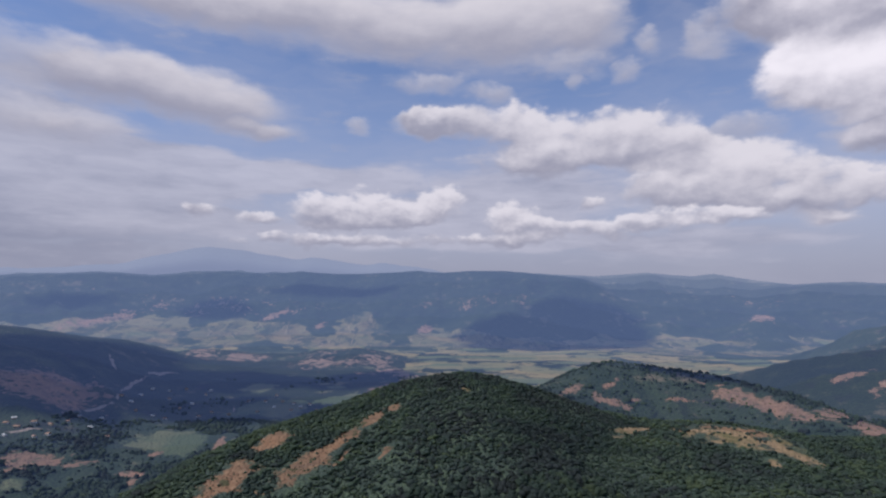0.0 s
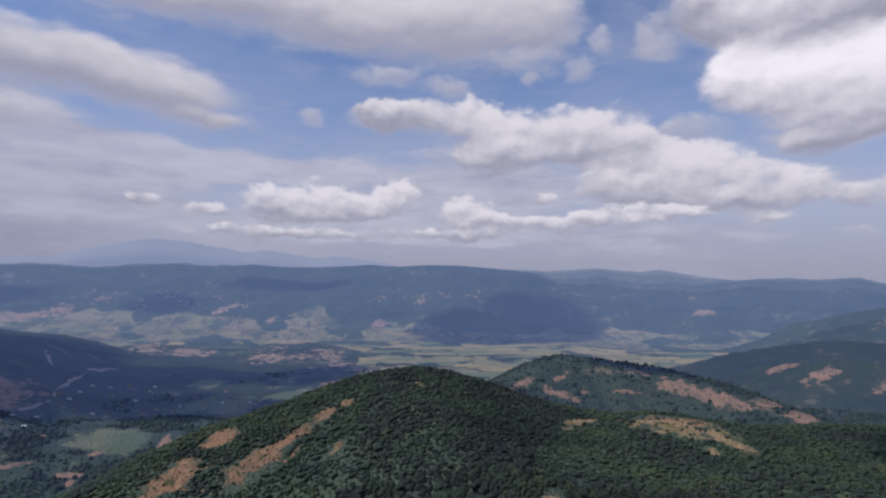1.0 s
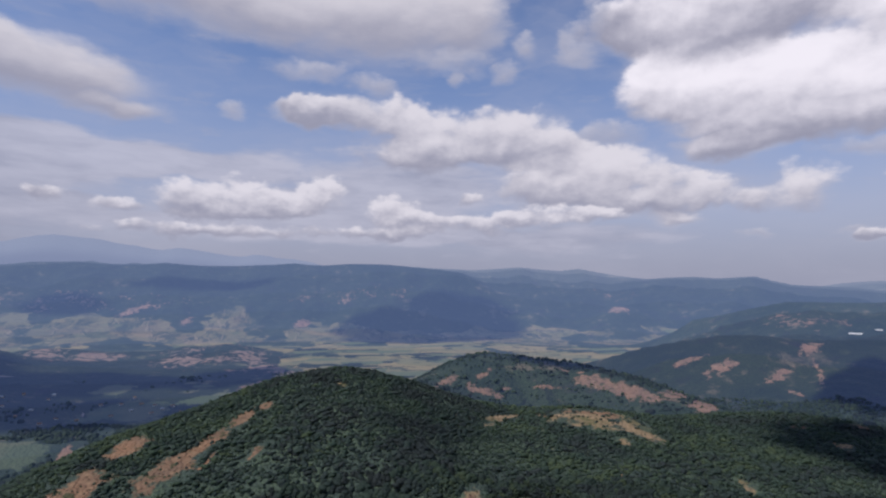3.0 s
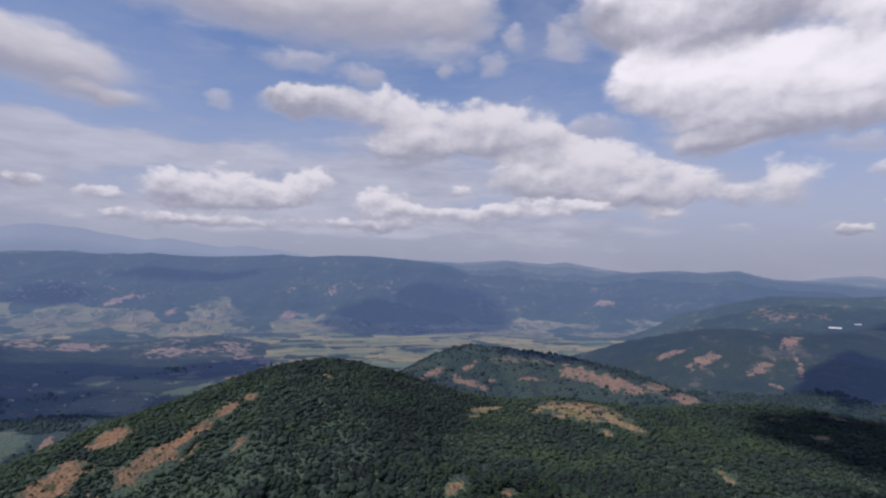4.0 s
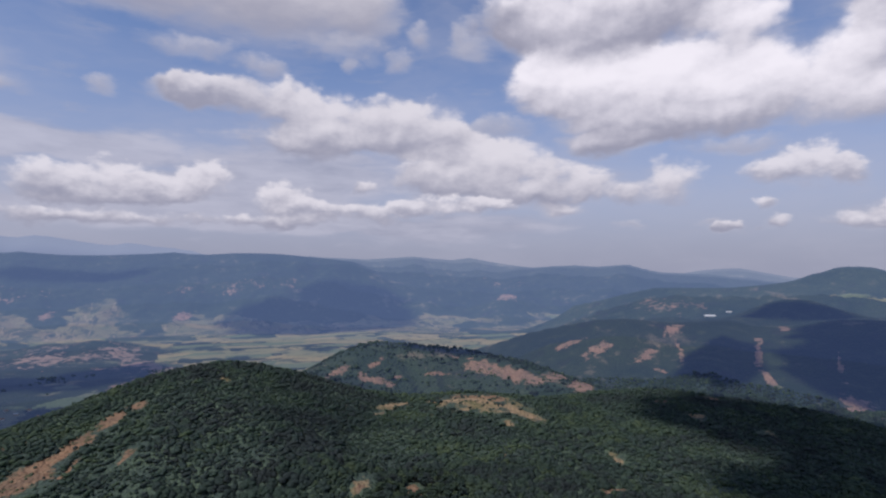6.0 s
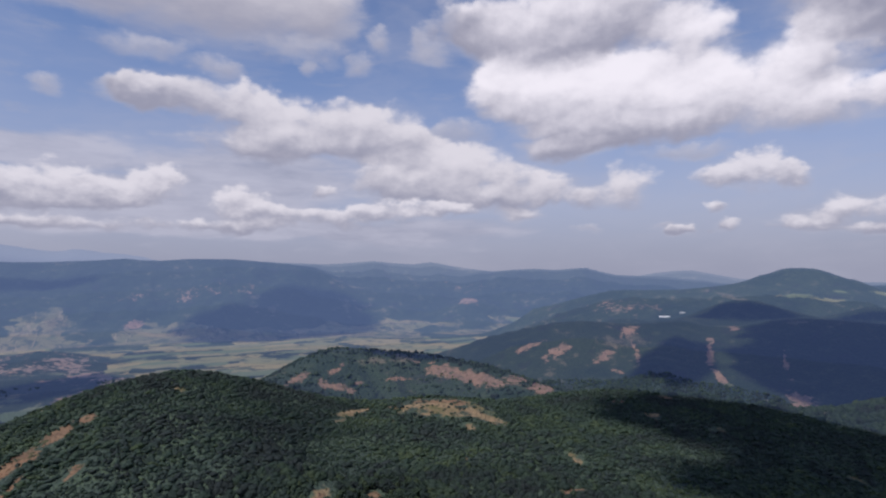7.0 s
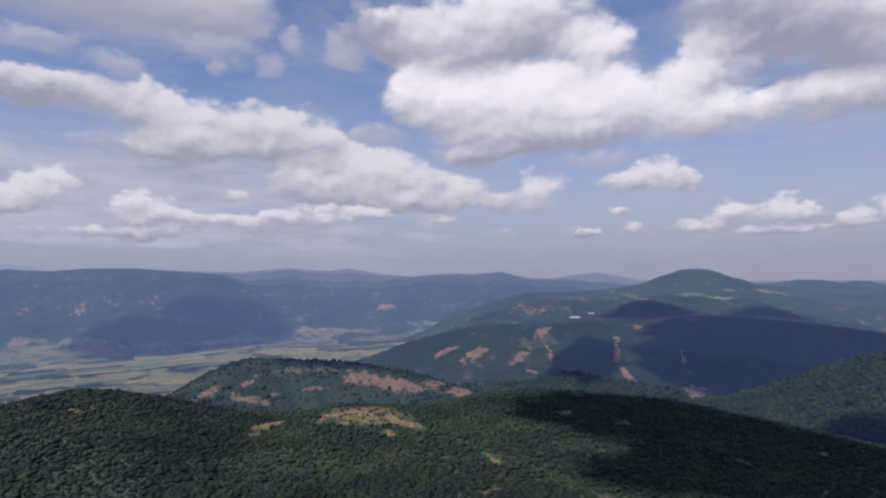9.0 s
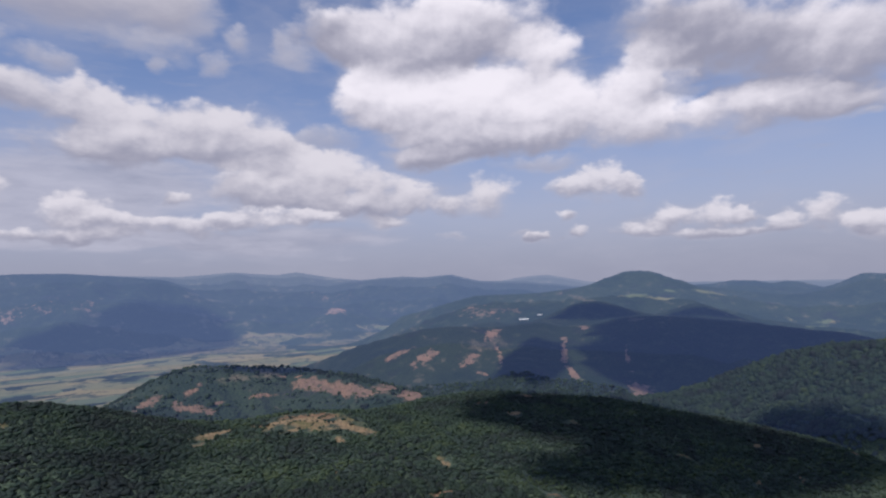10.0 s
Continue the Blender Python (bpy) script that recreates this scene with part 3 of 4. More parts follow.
    look_of = n.mix(n.ramp(n.math("ADD", straw, ragged), 0.0, 0.45), look_of, hay)
    look_of = n.mix(n.ramp(n.math("ADD", bare, ragged), 0.02, 0.42), look_of, soil)
    look_of = n.mix(n.ramp(n.math("ADD", way, n.math("MULTIPLY", ragged, 0.5)), 0.15, 0.3), look_of, (0.22, 0.18, 0.14))
    look_of = n.mix(1.0, look_of, (0.98, 0.98, 1.0), "MULTIPLY")
    t.links.new(look_of, bsdf.inputs["Base Color"])
    bsdf.inputs["Roughness"].default_value = 0.95
    bsdf.inputs["Specular IOR Level"].default_value = 0.1
    bump = node(t, "ShaderNodeBump", i_Strength=0.7, i_Distance=3.0)
    t.links.new(n.math("ADD", crown, n.math("MULTIPLY", fine, 0.6)), bump.inputs["Height"])
    t.links.new(bump.outputs[0], bsdf.inputs["Normal"])
    # haze is put in as an even emission of the sheet
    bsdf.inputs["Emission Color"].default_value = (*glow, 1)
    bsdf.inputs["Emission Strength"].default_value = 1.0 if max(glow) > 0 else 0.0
    return m


def leaves(name, colors, glow=(0, 0, 0)):
    m = bpy.data.materials.new(name)
    m.use_nodes = True
    t = m.node_tree
    n = Net(t)
    bsdf = t.nodes["Principled BSDF"]
    pos = node(t, "ShaderNodeNewGeometry").outputs["Position"]
    tint = node(t, "ShaderNodeAttribute", attribute_name="tint").outputs["Fac"]
    one = node(t, "ShaderNodeObjectInfo").outputs["Random"]
    mixed = n.math("FRACT", n.math("ADD", tint, n.math("MULTIPLY", one, 0.0 if "wood" in name else 1.0)))
    ramp = node(t, "ShaderNodeValToRGB")
    ramp.color_ramp.elements[0].color, ramp.color_ramp.elements[1].color = (*colors[0], 1), (*colors[-1], 1)
    for k, c in enumerate(colors[1:-1]):
        e = ramp.color_ramp.elements.new((k + 1) / (len(colors) - 1))
        e.color = (*c, 1)
    t.links.new(mixed, ramp.inputs[0])
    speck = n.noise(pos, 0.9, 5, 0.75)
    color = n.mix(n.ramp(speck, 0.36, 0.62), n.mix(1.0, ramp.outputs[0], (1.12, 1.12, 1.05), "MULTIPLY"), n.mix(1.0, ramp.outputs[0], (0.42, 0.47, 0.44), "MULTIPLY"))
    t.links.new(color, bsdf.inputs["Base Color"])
    bsdf.inputs["Roughness"].default_value, bsdf.inputs["Specular IOR Level"].default_value = 0.8, 0.15
    bump = node(t, "ShaderNodeBump", i_Strength=0.9, i_Distance=0.7)
    t.links.new(n.noise(pos, 0.8, 3, 0.6), bump.inputs["Height"])
    t.links.new(bump.outputs[0], bsdf.inputs["Normal"])
    # glow: haze before far crowns, painted as emission of the leaves
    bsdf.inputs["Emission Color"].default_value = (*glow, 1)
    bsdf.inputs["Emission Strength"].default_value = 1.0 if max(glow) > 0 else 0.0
    through_leaf = node(t, "ShaderNodeBsdfTranslucent")
    t.links.new(n.mix(1.0, color, (1.1, 1.25, 0.7), "MULTIPLY"), through_leaf.inputs["Color"])
    blend = node(t, "ShaderNodeMixShader", i_0=0.52)
    t.links.new(bsdf.outputs[0], blend.inputs[1])
    t.links.new(through_leaf.outputs[0], blend.inputs[2])
    t.links.new(blend.outputs[0], t.nodes["Material Output"].inputs["Surface"])
    return m


def plain(name, color, rough=0.85, other=None):
    m = bpy.data.materials.new(name)
    m.use_nodes = True
    t = m.node_tree
    n = Net(t)
    pos = node(t, "ShaderNodeNewGeometry").outputs["Position"]
    other = other or tuple(c * 0.7 for c in color)
    t.links.new(n.mix(n.ramp(n.noise(pos, 0.8, 5, 0.6), 0.3, 0.7), color, other), t.nodes["Principled BSDF"].inputs["Base Color"])
    t.nodes["Principled BSDF"].inputs["Roughness"].default_value = rough
    return m


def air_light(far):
    """The air's light before land at this distance, which the land itself emits."""
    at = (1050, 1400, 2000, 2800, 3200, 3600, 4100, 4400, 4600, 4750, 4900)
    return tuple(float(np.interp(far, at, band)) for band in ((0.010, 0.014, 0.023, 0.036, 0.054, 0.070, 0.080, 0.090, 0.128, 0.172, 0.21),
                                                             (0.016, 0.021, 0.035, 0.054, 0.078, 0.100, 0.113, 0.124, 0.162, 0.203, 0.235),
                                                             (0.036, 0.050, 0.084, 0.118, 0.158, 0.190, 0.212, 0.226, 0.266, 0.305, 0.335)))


OAK = [(0.078, 0.092, 0.094), (0.084, 0.112, 0.104), (0.096, 0.136, 0.110), (0.116, 0.160, 0.110), (0.150, 0.190, 0.108)]
SCRUB = [(c[0] * 0.8, c[1] * 0.8, c[2] * 0.8) for c in OAK]

# ---- the ground ----


def sheet(name, az, near, far, steps, material):
    A = np.repeat(np.radians(az)[:, None], steps, 1)
    near, far = (np.broadcast_to(v, az.shape)[:, None] for v in (near, far))
    R = near * (far / near) ** np.linspace(0, 1, steps)[None, :]
    if near.max() < 300:      # closed under the hover point
        R = np.broadcast_to(np.concatenate([np.linspace(0, 300, 14), np.geomspace(318, far.max(), steps - 14)])[None, :], A.shape)
    x, y = R * np.sin(A), R * np.cos(A)
    z = height(x, y)
    n, m = A.shape
    i = np.arange(n - 1)[:, None] * m + np.arange(m - 1)[None, :]
    faces = np.stack([i, i + 1, i + m + 1, i + m], -1).reshape(-1, 4)
    me = bpy.data.meshes.new(name)
    me.vertices.add(n * m)
    me.vertices.foreach_set("co", np.stack([x, y, z], -1).ravel())
    me.loops.add(faces.size)
    me.loops.foreach_set("vertex_index", faces.ravel())
    me.polygons.add(len(faces))
    me.polygons.foreach_set("loop_start", np.arange(0, faces.size, 4))
    me.polygons.foreach_set("use_smooth", np.ones(len(faces), bool))
    me.update(calc_edges=True)
    low = 1 - np.clip((z - valley_floor(x, y) - 4 - 70 * fbm(x, y, 240, 4, 33) * np.clip((R - 2900) / 200, 0, 1)) / 26, 0, 1)
    low *= np.clip((R - 1250) / 500, 0, 1) * np.where(x < -150, np.clip((R - 2500) / 500, 0.25, 1), 1)
    low = np.maximum(low, np.clip(inside(RIGHT_STRAW, x, y) * 1.6 + 0.2, 0, 0.62))
    low = np.maximum(low, np.clip(inside(FIELD_STRAW, x, y) * 3 + 0.5, 0, 1))
    for key, values in (("bare", np.maximum(inside(BARE, x, y), np.maximum(np.minimum(inside(THIN, x, y), 0.5) * 0.7 - 0.5, np.minimum(inside(SPECKLED, x, y), 0.3) * 0.9 - 0.1))), ("straw", np.maximum(inside(STRAW, x, y), np.minimum(glades(x, y), 0.3))), ("green", inside(FIELD_GREEN, x, y, True)), ("way", inside(TRACK, x, y)), ("floor", low), ("chalk", np.clip(inside(SPECKLED, x, y) * 4 + 0.3, 0, 0.35) * ((R < 2900) & (R > 1900)))):
        me.attributes.new(key, "FLOAT", "POINT").data.foreach_set("value", values.ravel().astype(np.float32))
    me.materials.append(material)
    return new(name, me)


HEADINGS = np.concatenate([np.arange(-46, 86, 0.25), np.arange(86, 314.1, 3.0)])
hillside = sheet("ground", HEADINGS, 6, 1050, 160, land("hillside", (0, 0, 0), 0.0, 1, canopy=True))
tagged(hillside, "wooded hillside with bare brown clearings", "hillside", kind="structure")
STEPS = [1050, 1250, 1450, 1650, 1900, 2150, 2400, 2650, 2900, 3150, 3400, 3650, 3900, 4150, 4420, 4560, 4700, 4850, 4990]
for k, (near, far) in enumerate(zip(STEPS, STEPS[1:])):
    mid = (near + far) / 2
    clear, wood_dimming = float(np.interp(mid, (1400, 2000, 2800, 3200, 3600), (0.9, 0.4, 0.65, 0.5, 0.4))), float(np.interp(mid, (1500, 1900, 2600, 2900, 3200, 3600, 4100), (1.0, 0.64, 0.66, 0.94, 0.9, 0.75, 0.6)))
    label, category = (("wooded foothills with reddish bare banks", "hillside") if mid < 1650 else ("hazy valley with woods, fields and dark ridges", "valley") if mid < 2650
                       else ("pale patchwork of fields at the mountain's foot", "plain") if mid < 3500 else ("blue wooded slopes of the table mountain", "mountain") if mid < 4500 else ("pale blue ridges that close the valley", "mountain"))
    sheet_of = sheet("backdrop_%d" % (k + 1), HEADINGS, near, far, max(14, int((far - near) / 6)), land("far_land", air_light(mid), clear, wood_dimming, mid > 3100))
    tagged(sheet_of, label, category, kind="structure")

# pale peaks behind the table mountain
peaks = []
for k in range(161):
    az = -75 + k * 0.55
    crest = 1.75 + 1.75 * math.exp(-((az + 22.5) / 5.5) ** 2) + 1.0 * math.exp(-((az + 13) / 7.0) ** 2) + 0.35 * math.exp(-((az + 4) / 4.0) ** 2) + 0.22 * noise.fractal(Vector((az * 0.3, 3, 0)), 0.9, 2.0, 5)
    if az < -26:
        crest -= (-26 - az) * 0.03
    if az > -1:
        crest -= (az + 1) * 0.2
    for d, el in ((4940, -2.0), (4950, 0.5 * crest), (4965, crest), (4988, -2.0)):
        peaks.append(place(az, d, el))
me = bpy.data.meshes.new("backdrop_peaks")
me.from_pydata(peaks, [], [(k * 4 + j, k * 4 + j + 4, k * 4 + j + 5, k * 4 + j + 1) for k in range(160) for j in range(3)])
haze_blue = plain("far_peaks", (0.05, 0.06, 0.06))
# haze before the peaks, put in as their own blue emission
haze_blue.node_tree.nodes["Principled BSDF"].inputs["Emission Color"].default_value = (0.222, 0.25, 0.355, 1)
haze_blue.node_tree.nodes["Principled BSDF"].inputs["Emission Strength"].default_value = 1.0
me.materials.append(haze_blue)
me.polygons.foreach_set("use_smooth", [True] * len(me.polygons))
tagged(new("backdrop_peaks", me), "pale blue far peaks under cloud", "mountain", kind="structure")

# ---- clouds overhead that shade the land ----
cloud_skin = plain("cloud", (0.8, 0.8, 0.8), 1.0, (0.75, 0.75, 0.77))
# shaded place, half length along, half width across, turn of the length, height of the cloud over it
SHADES = [
    (1879, 819, 395, 140, -63, 1800), (1627, 877, 236, 139, -69, 1800), (1362, 1186, 190, 86, 26, 1800), (1479, 924, 126, 46, -90, 1800), (1877, 1327, 169, 66, -50, 1800), (2278, 1094, 140, 35, -54, 1800), (645, 1345, 150, 45, -20, 1800), (668, 452, 190, 100, -63, 1800), (656, 291, 184, 75, -31, 1800), (1010, 316, 99, 63, 82, 1800),
    # the cloud over (155, 680) is added, unseen, only to darken the hill's flank
    (690, 3362, 522, 258, 5, 4500), (-1394, 3592, 190, 128, 5, 4500), (-2180, 3411, 202, 63, 36, 4500), (-713, 4011, 397, 70, 13, 4500), (-741, 2007, 297, 144, 25, 3000), (-295, 2176, 211, 117, 52, 3000), (-650, 1680, 296, 147, -3, 3000), (-1003, 1520, 201, 126, -55, 3000), (-1176, 1912, 285, 103, 66, 3000), (155, 680, 110, 17, 70, 7000), (905, 3686, 328, 158, 11, 4500)]
to_sun = heading(SUN_AZ, SUN_EL)
for x, y, a, b, turn, over in SHADES:
    bm = bmesh.new()
    bmesh.ops.create_icosphere(bm, subdivisions=5, radius=1)
    for v in bm.verts:
        k = 1.04 + 0.36 * noise.fractal(v.co * 1.7 + Vector((x, y, 0)) * 0.01, 0.6, 2.0, 6)
        v.co = Vector((v.co.x * a * k, v.co.y * b * k, (v.co.z * k * 0.25 if v.co.z < 0 else v.co.z * k) * min(a, b) * 0.5))
    me = bpy.data.meshes.new("cloud")
    bm.to_mesh(me)
    bm.free()
    me.polygons.foreach_set("use_smooth", [True] * len(me.polygons))
    me.materials.append(cloud_skin)
    ground = float(height(np.array([float(x)]), np.array([float(y)]))[0])
    ob = tagged(new("backdrop_cloud", me), "white flat-based cumulus cloud that shades the hills below", "cloud", kind="structure")
    ob.matrix_world = Matrix.Translation(Vector((x, y, ground)) + to_sun * (over / to_sun.z)) @ pose(0, 0, 0, 0, 0, turn)

# ---- trees ----
rng = np.random.default_rng(7)


def ball(level, seed, jag):
    bm = bmesh.new()
    bmesh.ops.create_icosphere(bm, subdivisions=level, radius=1)
    for v in bm.verts:
        v.co *= 1 + jag * noise.noise(v.co * 2.6 + Vector((seed * 7.3, 0, 0)))
    bm.verts.index_update()
    out = np.array([v.co[:] for v in bm.verts]), np.array([[v.index for v in f.verts] for f in bm.faces])
    bm.free()
    return out


def crown_shape(lobes, level, seed):
    """A crown one metre in radius, of some overlapping lobes, its foot at zero."""
    r = random.Random(seed)
    verts, faces, at = [], [], 0
    for k in range(lobes):
        v, f = ball(level, seed * 13 + k, 0.6)
        if lobes == 1:
            size, off = (1.0, 1.0, 1.05), (0, 0, 0.75)
        else:
            a, d = 2 * math.pi * (k + r.random() * 0.6) / (lobes - 1), 0.52 if k < lobes - 1 else 0.0
            s = r.uniform(0.5, 0.68) if k < lobes - 1 else 0.66
            size, off = (s, s, s * r.uniform(0.9, 1.15)), (d * math.cos(a), d * math.sin(a), r.uniform(0.55, 0.9) if d else 1.2)
        verts.append(v * np.array(size) + np.array(off))
        faces.append(f + at)
        at += len(v)
    verts, faces = np.concatenate(verts), np.concatenate(faces)
    return verts, faces[verts[faces][:, :, 2].max(1) > 0.4]


def scatter(x0, x1, y0, y1, gap):
    nx, ny = int((x1 - x0) / gap), int((y1 - y0) / gap)
    gx, gy = np.meshgrid(np.arange(nx), np.arange(ny))
    x = x0 + (gx + 0.5 * (gy % 2) + rng.uniform(-0.55, 0.55, gx.shape)) * gap
    y = y0 + (gy + rng.uniform(-0.55, 0.55, gx.shape)) * gap
    return x.ravel(), y.ravel()


def wooded(x, y, edge=-0.02):
    rag = fbm(x, y, 26, 3, 51) * 0.5
    open_land = np.maximum.reduce([inside(BARE, x, y) + rag, inside(STRAW, x, y) + rag, glades(x, y), inside(FIELD_GREEN, x, y, True), inside(TRACK, x, y)])
    return open_land < edge


# darker and lighter groups of trees, with the hill's shaded and lit flanks tinted in
DARK_AND_SHADED_WOOD = [(158, 803, 67, 60, -62), (101, 666, 51, 39, 14), (47, 554, 40, 16, -34), (273, 562, 35, 20, -83), (275, 542, 31, 21, -64), (297, 567, 54, 24, -55)]
LIGHT_AND_LIT_WOOD = [(231, 657, 60, 34, -64), (159, 572, 36, 26, -17), (-24, 738, 51, 31, 50), (194, 613, 47, 24, 37), (310, 455, 43, 26, -33), (423, 403, 58, 27, -32), (313, 448, 33, 23, -34)]


def woods(name, x, y, shapes, size, material, label, sunk=0.45, rise=(0.6, 1.0)):
    """One mesh of many crowns."""
    z = height(x, y)
    dark = fbm(x, y, 95, 3, 77)
    tint = np.clip(0.52 + 0.36 * fbm(x, y, 160, 3, 61) + rng.normal(0, 0.14, len(x)) + 0.6 * fbm(x, y, 30, 3, 65) - np.where((dark > 0.22) & (rng.random(len(x)) < 0.75), 0.32, 0), 0.02, 0.98)
    tint = np.clip(tint - 0.34 * np.clip(inside(DARK_AND_SHADED_WOOD, x, y) * 2, 0, 1) + 0.2 * np.clip(inside(LIGHT_AND_LIT_WOOD, x, y) * 2, 0, 1), 0.02, 0.98)
    verts, faces, tints, at = [], [], [], 0
    which = rng.integers(0, len(shapes), len(x))
    for k, (sv, sf) in enumerate(shapes):
        sel = np.where(which == k)[0]
        if not len(sel):
            continue
        s = size * np.clip(np.exp(rng.normal(-0.12, 0.42, len(sel))), 0.4, 1.9) * (1 + 0.5 * fbm(x[sel], y[sel], 55, 3, 83))
        tall = s * rng.uniform(*rise, len(sel))
        a, long = rng.uniform(0, 2 * np.pi, len(sel)), rng.uniform(0.75, 1.45, len(sel))
        c, sn = np.cos(a)[:, None], np.sin(a)[:, None]
        vx = (sv[None, :, 0] * c * long[:, None] - sv[None, :, 1] * sn) * s[:, None] + x[sel][:, None]
        vy = (sv[None, :, 0] * sn * long[:, None] + sv[None, :, 1] * c) * s[:, None] + y[sel][:, None]
        vz = sv[None, :, 2] * tall[:, None] + (z[sel] - sunk * tall)[:, None]
        verts.append(np.stack([vx, vy, vz], -1).reshape(-1, 3))
        faces.append((sf[None] + (at + np.arange(len(sel)) * len(sv))[:, None, None]).reshape(-1, 3))
        tints.append(np.repeat(tint[sel], len(sv)))
        at += len(sel) * len(sv)
    verts, faces, tints = np.concatenate(verts), np.concatenate(faces), np.concatenate(tints)
    me = bpy.data.meshes.new(name)
    me.vertices.add(len(verts))
    me.vertices.foreach_set("co", verts.ravel())
    me.loops.add(faces.size)
    me.loops.foreach_set("vertex_index", faces.ravel())
    me.polygons.add(len(faces))
    me.polygons.foreach_set("loop_start", np.arange(0, faces.size, 3))
    me.polygons.foreach_set("use_smooth", np.ones(len(faces), bool))
    me.update(calc_edges=True)
    me.attributes.new("tint", "FLOAT", "POINT").data.foreach_set("value", tints.astype(np.float32))
    me.materials.append(material)
    return tagged(new(name, me), label, "forest", kind="stuff")


near_shapes = [crown_shape(5, 1, s) for s in range(12)]
mid_shapes = [crown_shape(2, 1, 20 + s) for s in range(12)]
far_shapes = [crown_shape(1, 1, 40 + s) for s in range(5)]
# near crowns: the same oak colours, darkened for a less bright foreground
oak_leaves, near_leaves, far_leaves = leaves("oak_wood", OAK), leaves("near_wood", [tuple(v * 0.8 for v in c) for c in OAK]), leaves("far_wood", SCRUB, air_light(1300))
x, y = scatter(-420, 1000, 60, 900, 4.2)
r, az = np.hypot(x, y), np.degrees(np.arctan2(x, y))
seen = (az > -42) & (az < 82) & wooded(x, y)
NURSERY = (185.0, 470.0, 38.0)      # stretch where each tree stands as a thing of its own
single = seen & (np.hypot(x - NURSERY[0], y - NURSERY[1]) < NURSERY[2])
k = seen & (r > 420) & (r < 560) & ~single
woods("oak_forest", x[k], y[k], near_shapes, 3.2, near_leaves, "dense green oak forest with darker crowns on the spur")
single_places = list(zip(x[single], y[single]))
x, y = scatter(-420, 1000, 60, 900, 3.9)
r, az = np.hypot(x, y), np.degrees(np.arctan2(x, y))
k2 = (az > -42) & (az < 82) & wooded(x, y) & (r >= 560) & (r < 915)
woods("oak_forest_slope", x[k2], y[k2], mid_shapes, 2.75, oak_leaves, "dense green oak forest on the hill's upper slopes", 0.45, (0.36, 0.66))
x, y = scatter(-420, 1100, 60, 1400, 5.0)
r, az = np.hypot(x, y), np.degrees(np.arctan2(x, y))
k4 = (az > -42) & (az < 82) & (r > 420) & (r < 1400) & ~wooded(x, y) & (rng.random(len(x)) < np.where(inside(HILL_STRAW, x, y) > -0.3, 0.26, 0.13)) & (inside(FIELD_GREEN, x, y, True) < -0.1)
woods("shrubs", x[k4], y[k4], far_shapes, 1.5, oak_leaves, "low green shrubs scattered over the bare clearings")
x, y = scatter(-900, 1500, 200, 1700, 6.3)
r, az = np.hypot(x, y), np.degrees(np.arctan2(x, y))
k3 = (az > -42) & (az < 84) & (r >= 915) & (r < 1680) & wooded(x, y) & (rng.random(len(x)) < np.where(x < -100, np.where(fbm(x, y, 70, 4, 93) > -0.06, 0.85, 0.1), np.where(x < 1000, np.where(fbm(x, y, 130, 3, 91) > 0.0, 0.25, 0.6), 0.95)))
k5 = k3 & (az > 56) & (x > 1000)
k3 &= ~k5
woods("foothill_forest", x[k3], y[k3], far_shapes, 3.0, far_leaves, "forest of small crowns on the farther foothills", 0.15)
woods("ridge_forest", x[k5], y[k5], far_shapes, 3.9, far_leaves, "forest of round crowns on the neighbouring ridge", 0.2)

x, y = scatter(-1750, 60, 1250, 2650, 13.0)
r, az = np.hypot(x, y), np.degrees(np.arctan2(x, y))
k6 = (az > -34) & (az < 2) & (r >= 1500) & (r < 2250) & (rng.random(len(x)) < np.clip(2.4 * fbm(x, y, 110, 4, 97) - 0.1, 0.0, 0.9))
x, y = x[k6], y[k6]
k6 = wooded(x, y) & (height(x, y) < valley_floor(x, y) + 18)
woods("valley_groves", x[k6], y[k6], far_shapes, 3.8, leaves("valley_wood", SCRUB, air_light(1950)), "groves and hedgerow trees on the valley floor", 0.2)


def part(name, bm, material, parent, label=""):
    me = bpy.data.meshes.new(name)
    bm.to_mesh(me)
    bm.free()
    me.materials.append(material)
    ob = new(name, me)
    ob.parent = parent
    if label:
        tagged(ob, label)
    return ob


def limb(bm, a, b, ra, rb, sides=7):
    a, b = Vector(a), Vector(b)
    turn = (b - a).to_track_quat("Z", "Y").to_matrix()
    rings = []
    for p, r0 in ((a, ra), (b, rb)):
        rings.append([bm.verts.new(p + turn @ Vector((r0 * math.cos(2 * math.pi * k / sides), r0 * math.sin(2 * math.pi * k / sides), 0))) for k in range(sides)])
    for k in range(sides):
        bm.faces.new((rings[0][k], rings[0][(k + 1) % sides], rings[1][(k + 1) % sides], rings[1][k]))


bark = plain("bark", (0.09, 0.07, 0.05), 0.9)
# oak colours darkened like the near crowns around them
tree_leaves = leaves("tree_leaves", [tuple(v * 0.8 for v in c) for c in OAK])


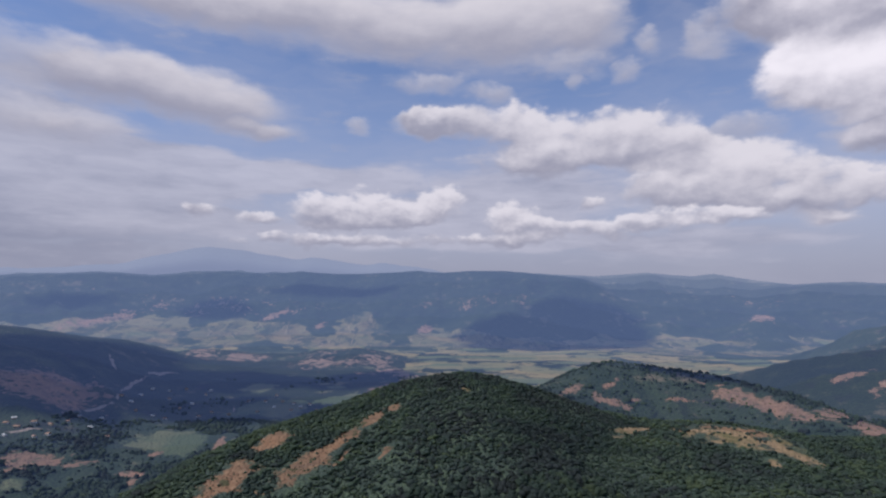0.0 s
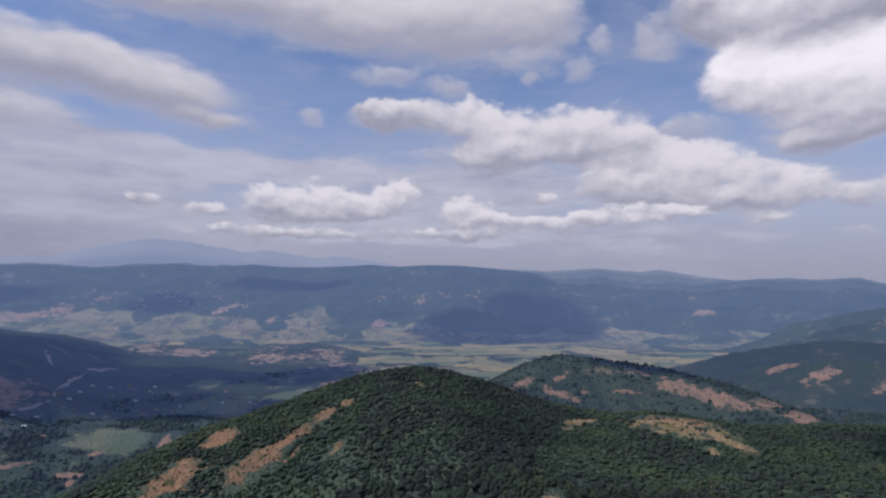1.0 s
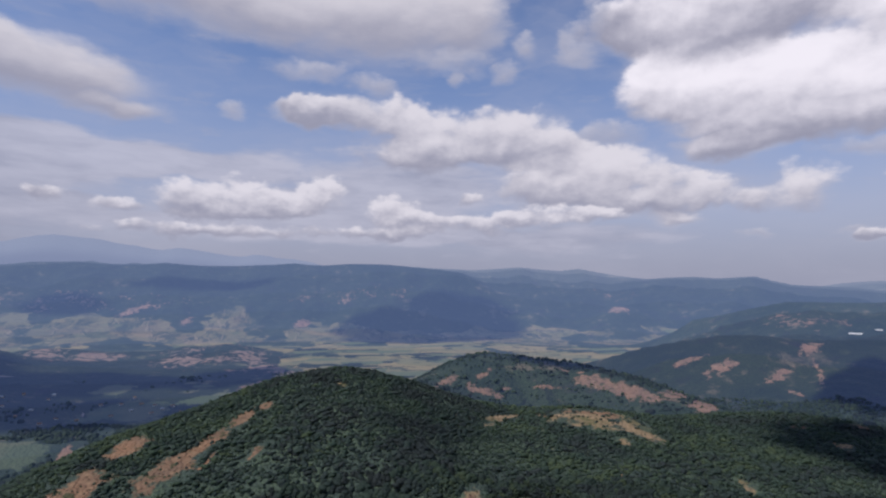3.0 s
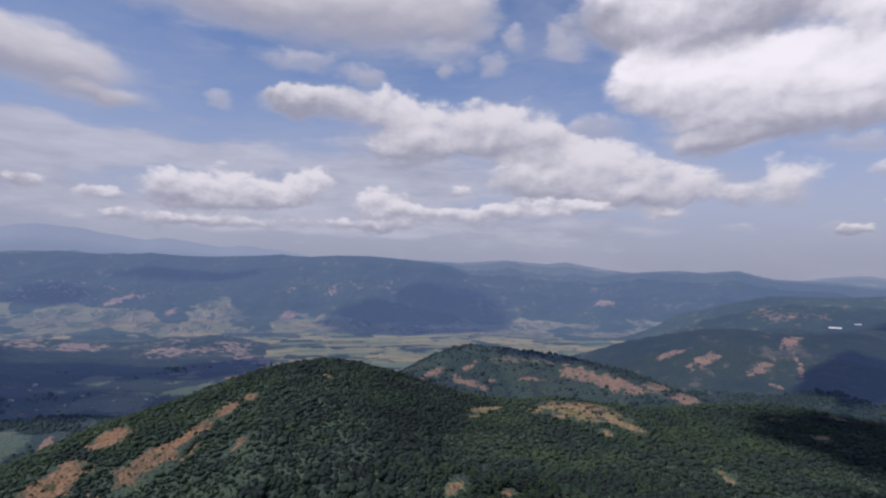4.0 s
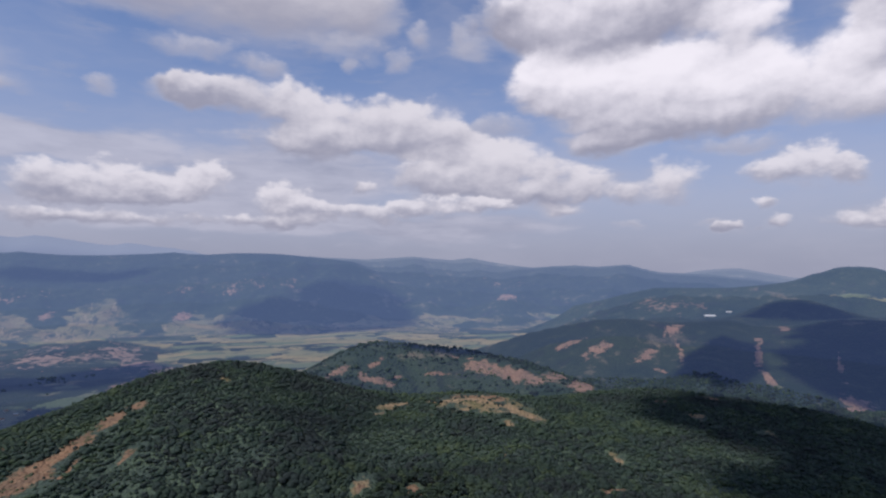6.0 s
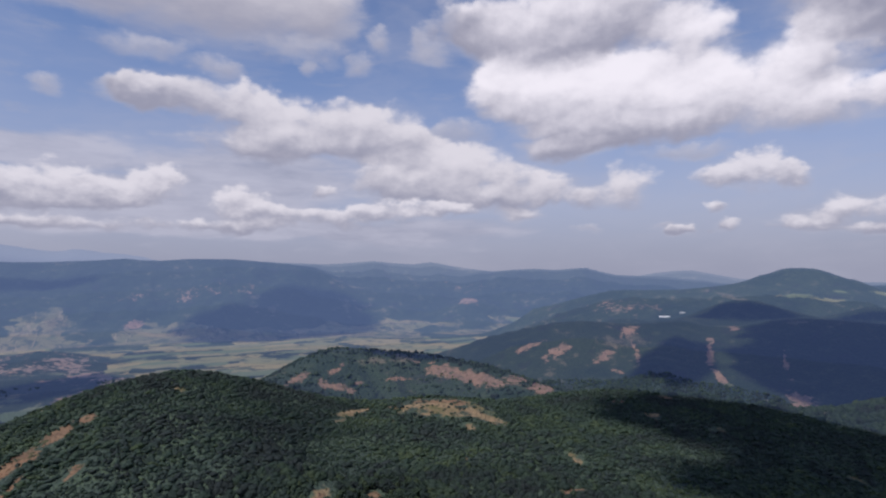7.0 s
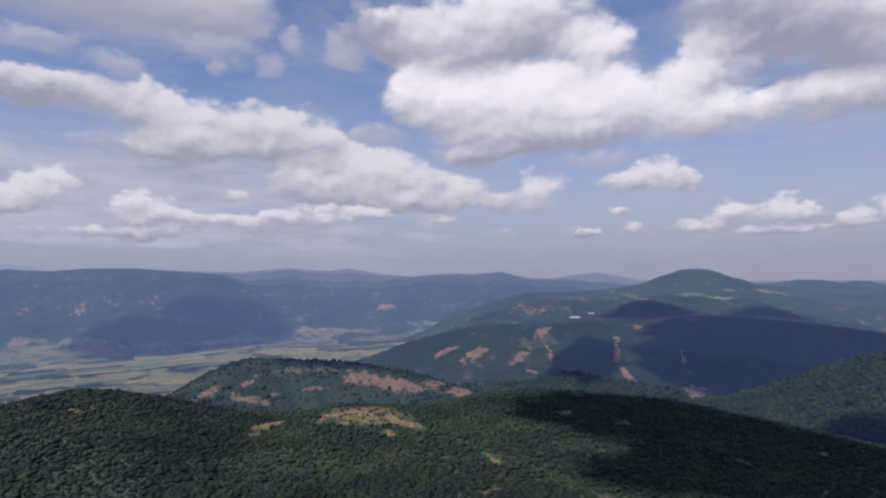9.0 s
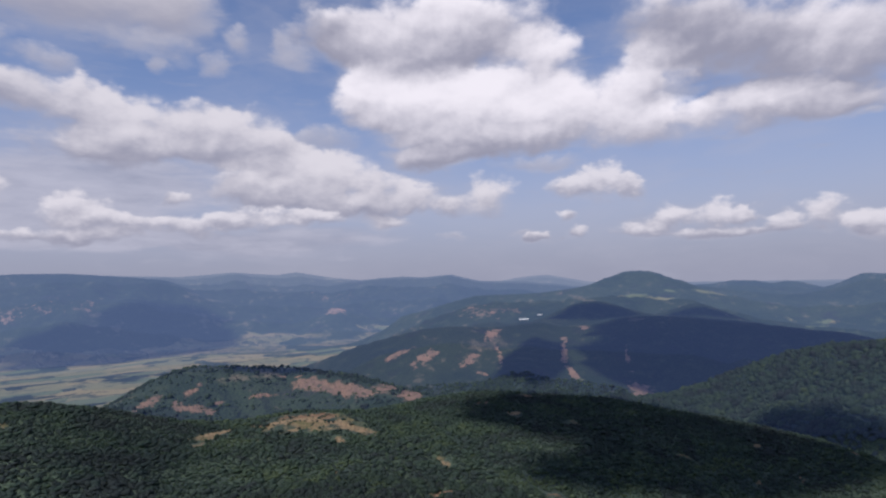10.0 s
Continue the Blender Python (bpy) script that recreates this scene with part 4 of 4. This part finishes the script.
def oak_tree(seed):
    r = random.Random(seed)
    tree = tagged(new("oak_tree"), "broad green oak tree on the wooded spur", "tree", "oaks on the spur")
    bm = bmesh.new()
    limb(bm, (0, 0, -0.8), (0.1, 0, 2.6), 0.26, 0.17)
    tips = []
    for k in range(6):
        a = 2 * math.pi * k / 6 + r.random()
        tip = (1.7 * math.cos(a), 1.7 * math.sin(a), 3.4 + r.random() * 1.6)
        limb(bm, (0.1, 0, 1.6 + 0.2 * k), tip, 0.1, 0.04, 5)
        tips.append(tip)
    part("trunk", bm, bark, tree)
    bm = bmesh.new()
    for k in range(34):
        tip = Vector(tips[k % 6]) * r.uniform(0.4, 1.3) if k < 25 else Vector((r.uniform(-.9, .9), r.uniform(-.9, .9), r.uniform(4.6, 6.0)))
        s = r.uniform(0.55, 1.05)
        made = bmesh.ops.create_icosphere(bm, subdivisions=1, radius=s)["verts"]
        for v in made:
            v.co *= 1 + 0.45 * noise.noise(v.co * 2.2 + Vector((k * 3.1, seed, 0)))
            v.co.z *= 0.85
            v.co += tip + Vector((0, 0, 0.4))
    part("crown", bm, tree_leaves, tree)
    return tree


kinds = [oak_tree(s) for s in range(5)]
for k, (px, py) in enumerate(single_places[:290]):
    pz = float(height(np.array([px]), np.array([py]))[0])
    s = rng.uniform(0.8, 1.35)
    m = pose(px, py, pz, 0, 0, rng.uniform(0, 360))
    if k < len(kinds):
        kinds[k].matrix_world = m
    else:
        copy_thing(kinds[k % len(kinds)], m).scale = (s, s, s * rng.uniform(0.9, 1.15))

# ---- village ----
walls_white, walls_cream, tiles, tin = plain("whitewash", (0.75, 0.74, 0.70)), plain("cream_render", (0.55, 0.48, 0.38)), plain("roof_tiles", (0.3, 0.19, 0.14)), plain("tin_roof", (0.55, 0.56, 0.57), 0.5)


def house(x, y, turn, long, wide, high, wall_paint, roof_paint, label, category="house", group="village houses"):
    home = tagged(new(category.replace(" ", "_")), label, category, group)
    home.matrix_world = pose(x, y, float(height(np.array([x]), np.array([y]))[0]) - 0.6, 0, 0, turn)
    a, b = long / 2, wide / 2
    bm = bmesh.new()
    bmesh.ops.create_cube(bm, size=1, matrix=Matrix.Translation((0, 0, high / 2)) @ Matrix.Diagonal((long, wide, high, 1)))
    part("wall", bm, wall_paint, home)
    bm = bmesh.new()
    o, rise = 0.5, wide * 0.3
    low = [bm.verts.new(p) for p in ((-a - o, -b - o, high), (a + o, -b - o, high), (a + o, b + o, high), (-a - o, b + o, high))]
    top = [bm.verts.new(p) for p in ((-a - o, 0, high + rise), (a + o, 0, high + rise))]
    for f in ((low[0], low[1], top[1], top[0]), (low[2], low[3], top[0], top[1]), (low[1], low[2], top[1]), (low[3], low[0], top[0]), (low[3], low[2], low[1], low[0])):
        bm.faces.new(f)
    part("roof", bm, roof_paint, home)
    for k in (-0.28, 0.0, 0.28):
        bm = bmesh.new()
        bmesh.ops.create_cube(bm, size=1, matrix=Matrix.Translation((k * long, -b - 0.03, high * 0.55)) @ Matrix.Diagonal((1.2, 0.1, 1.4, 1)))
        part("window", bm, bark, home)


VILLAGE = [
    (-903, 1647), (-868, 1635), (-882, 1715), (-885, 1788), (-840, 1803), (-809, 1851), (-740, 1870), (-734, 1823), (-805, 1729), (-734, 1722),
    (-739, 1653), (-642, 1639), (-587, 1619), (-657, 1587), (-729, 1545), (-767, 1556), (-822, 1574), (-534, 1779), (-488, 1711), (-482, 1779),
    (-441, 1753), (-411, 1714), (-390, 1742), (-355, 1675), (-428, 1672), (-522, 1857), (-521, 1657), (-587, 1782), (-936, 1258), (-905, 1249),
    (-890, 1279), (-866, 1299), (-875, 1413), (-807, 1348), (-902, 1211), (-851, 1226), (-857, 1344), (-840, 1449), (-834, 1244), (-749, 1317),
    (-939, 1286)]
pick = random.Random(5)
for x, y in VILLAGE:
    white = pick.random() < 0.6
    house(x, y, pick.uniform(-40, 40), pick.uniform(7, 11), pick.uniform(5.5, 7.5), pick.uniform(2.8, 4.5), walls_white if white else walls_cream,
          tin if pick.random() < 0.35 else tiles, "small whitewashed village house in the valley" if white else "small cream village house in the valley")
house(1987.0, 1795.0, -42, 42, 9, 3, walls_white, plain("white_sheeting", (0.8, 0.8, 0.8), 0.6), "long white farm shed on the ridge", "farm shed", "farm sheds")
house(2048.0, 1752.0, -35, 22, 7, 2.6, walls_white, plain("pale_sheeting", (0.6, 0.6, 0.6), 0.6), "shorter pale farm shed on the ridge", "farm shed", "farm sheds")
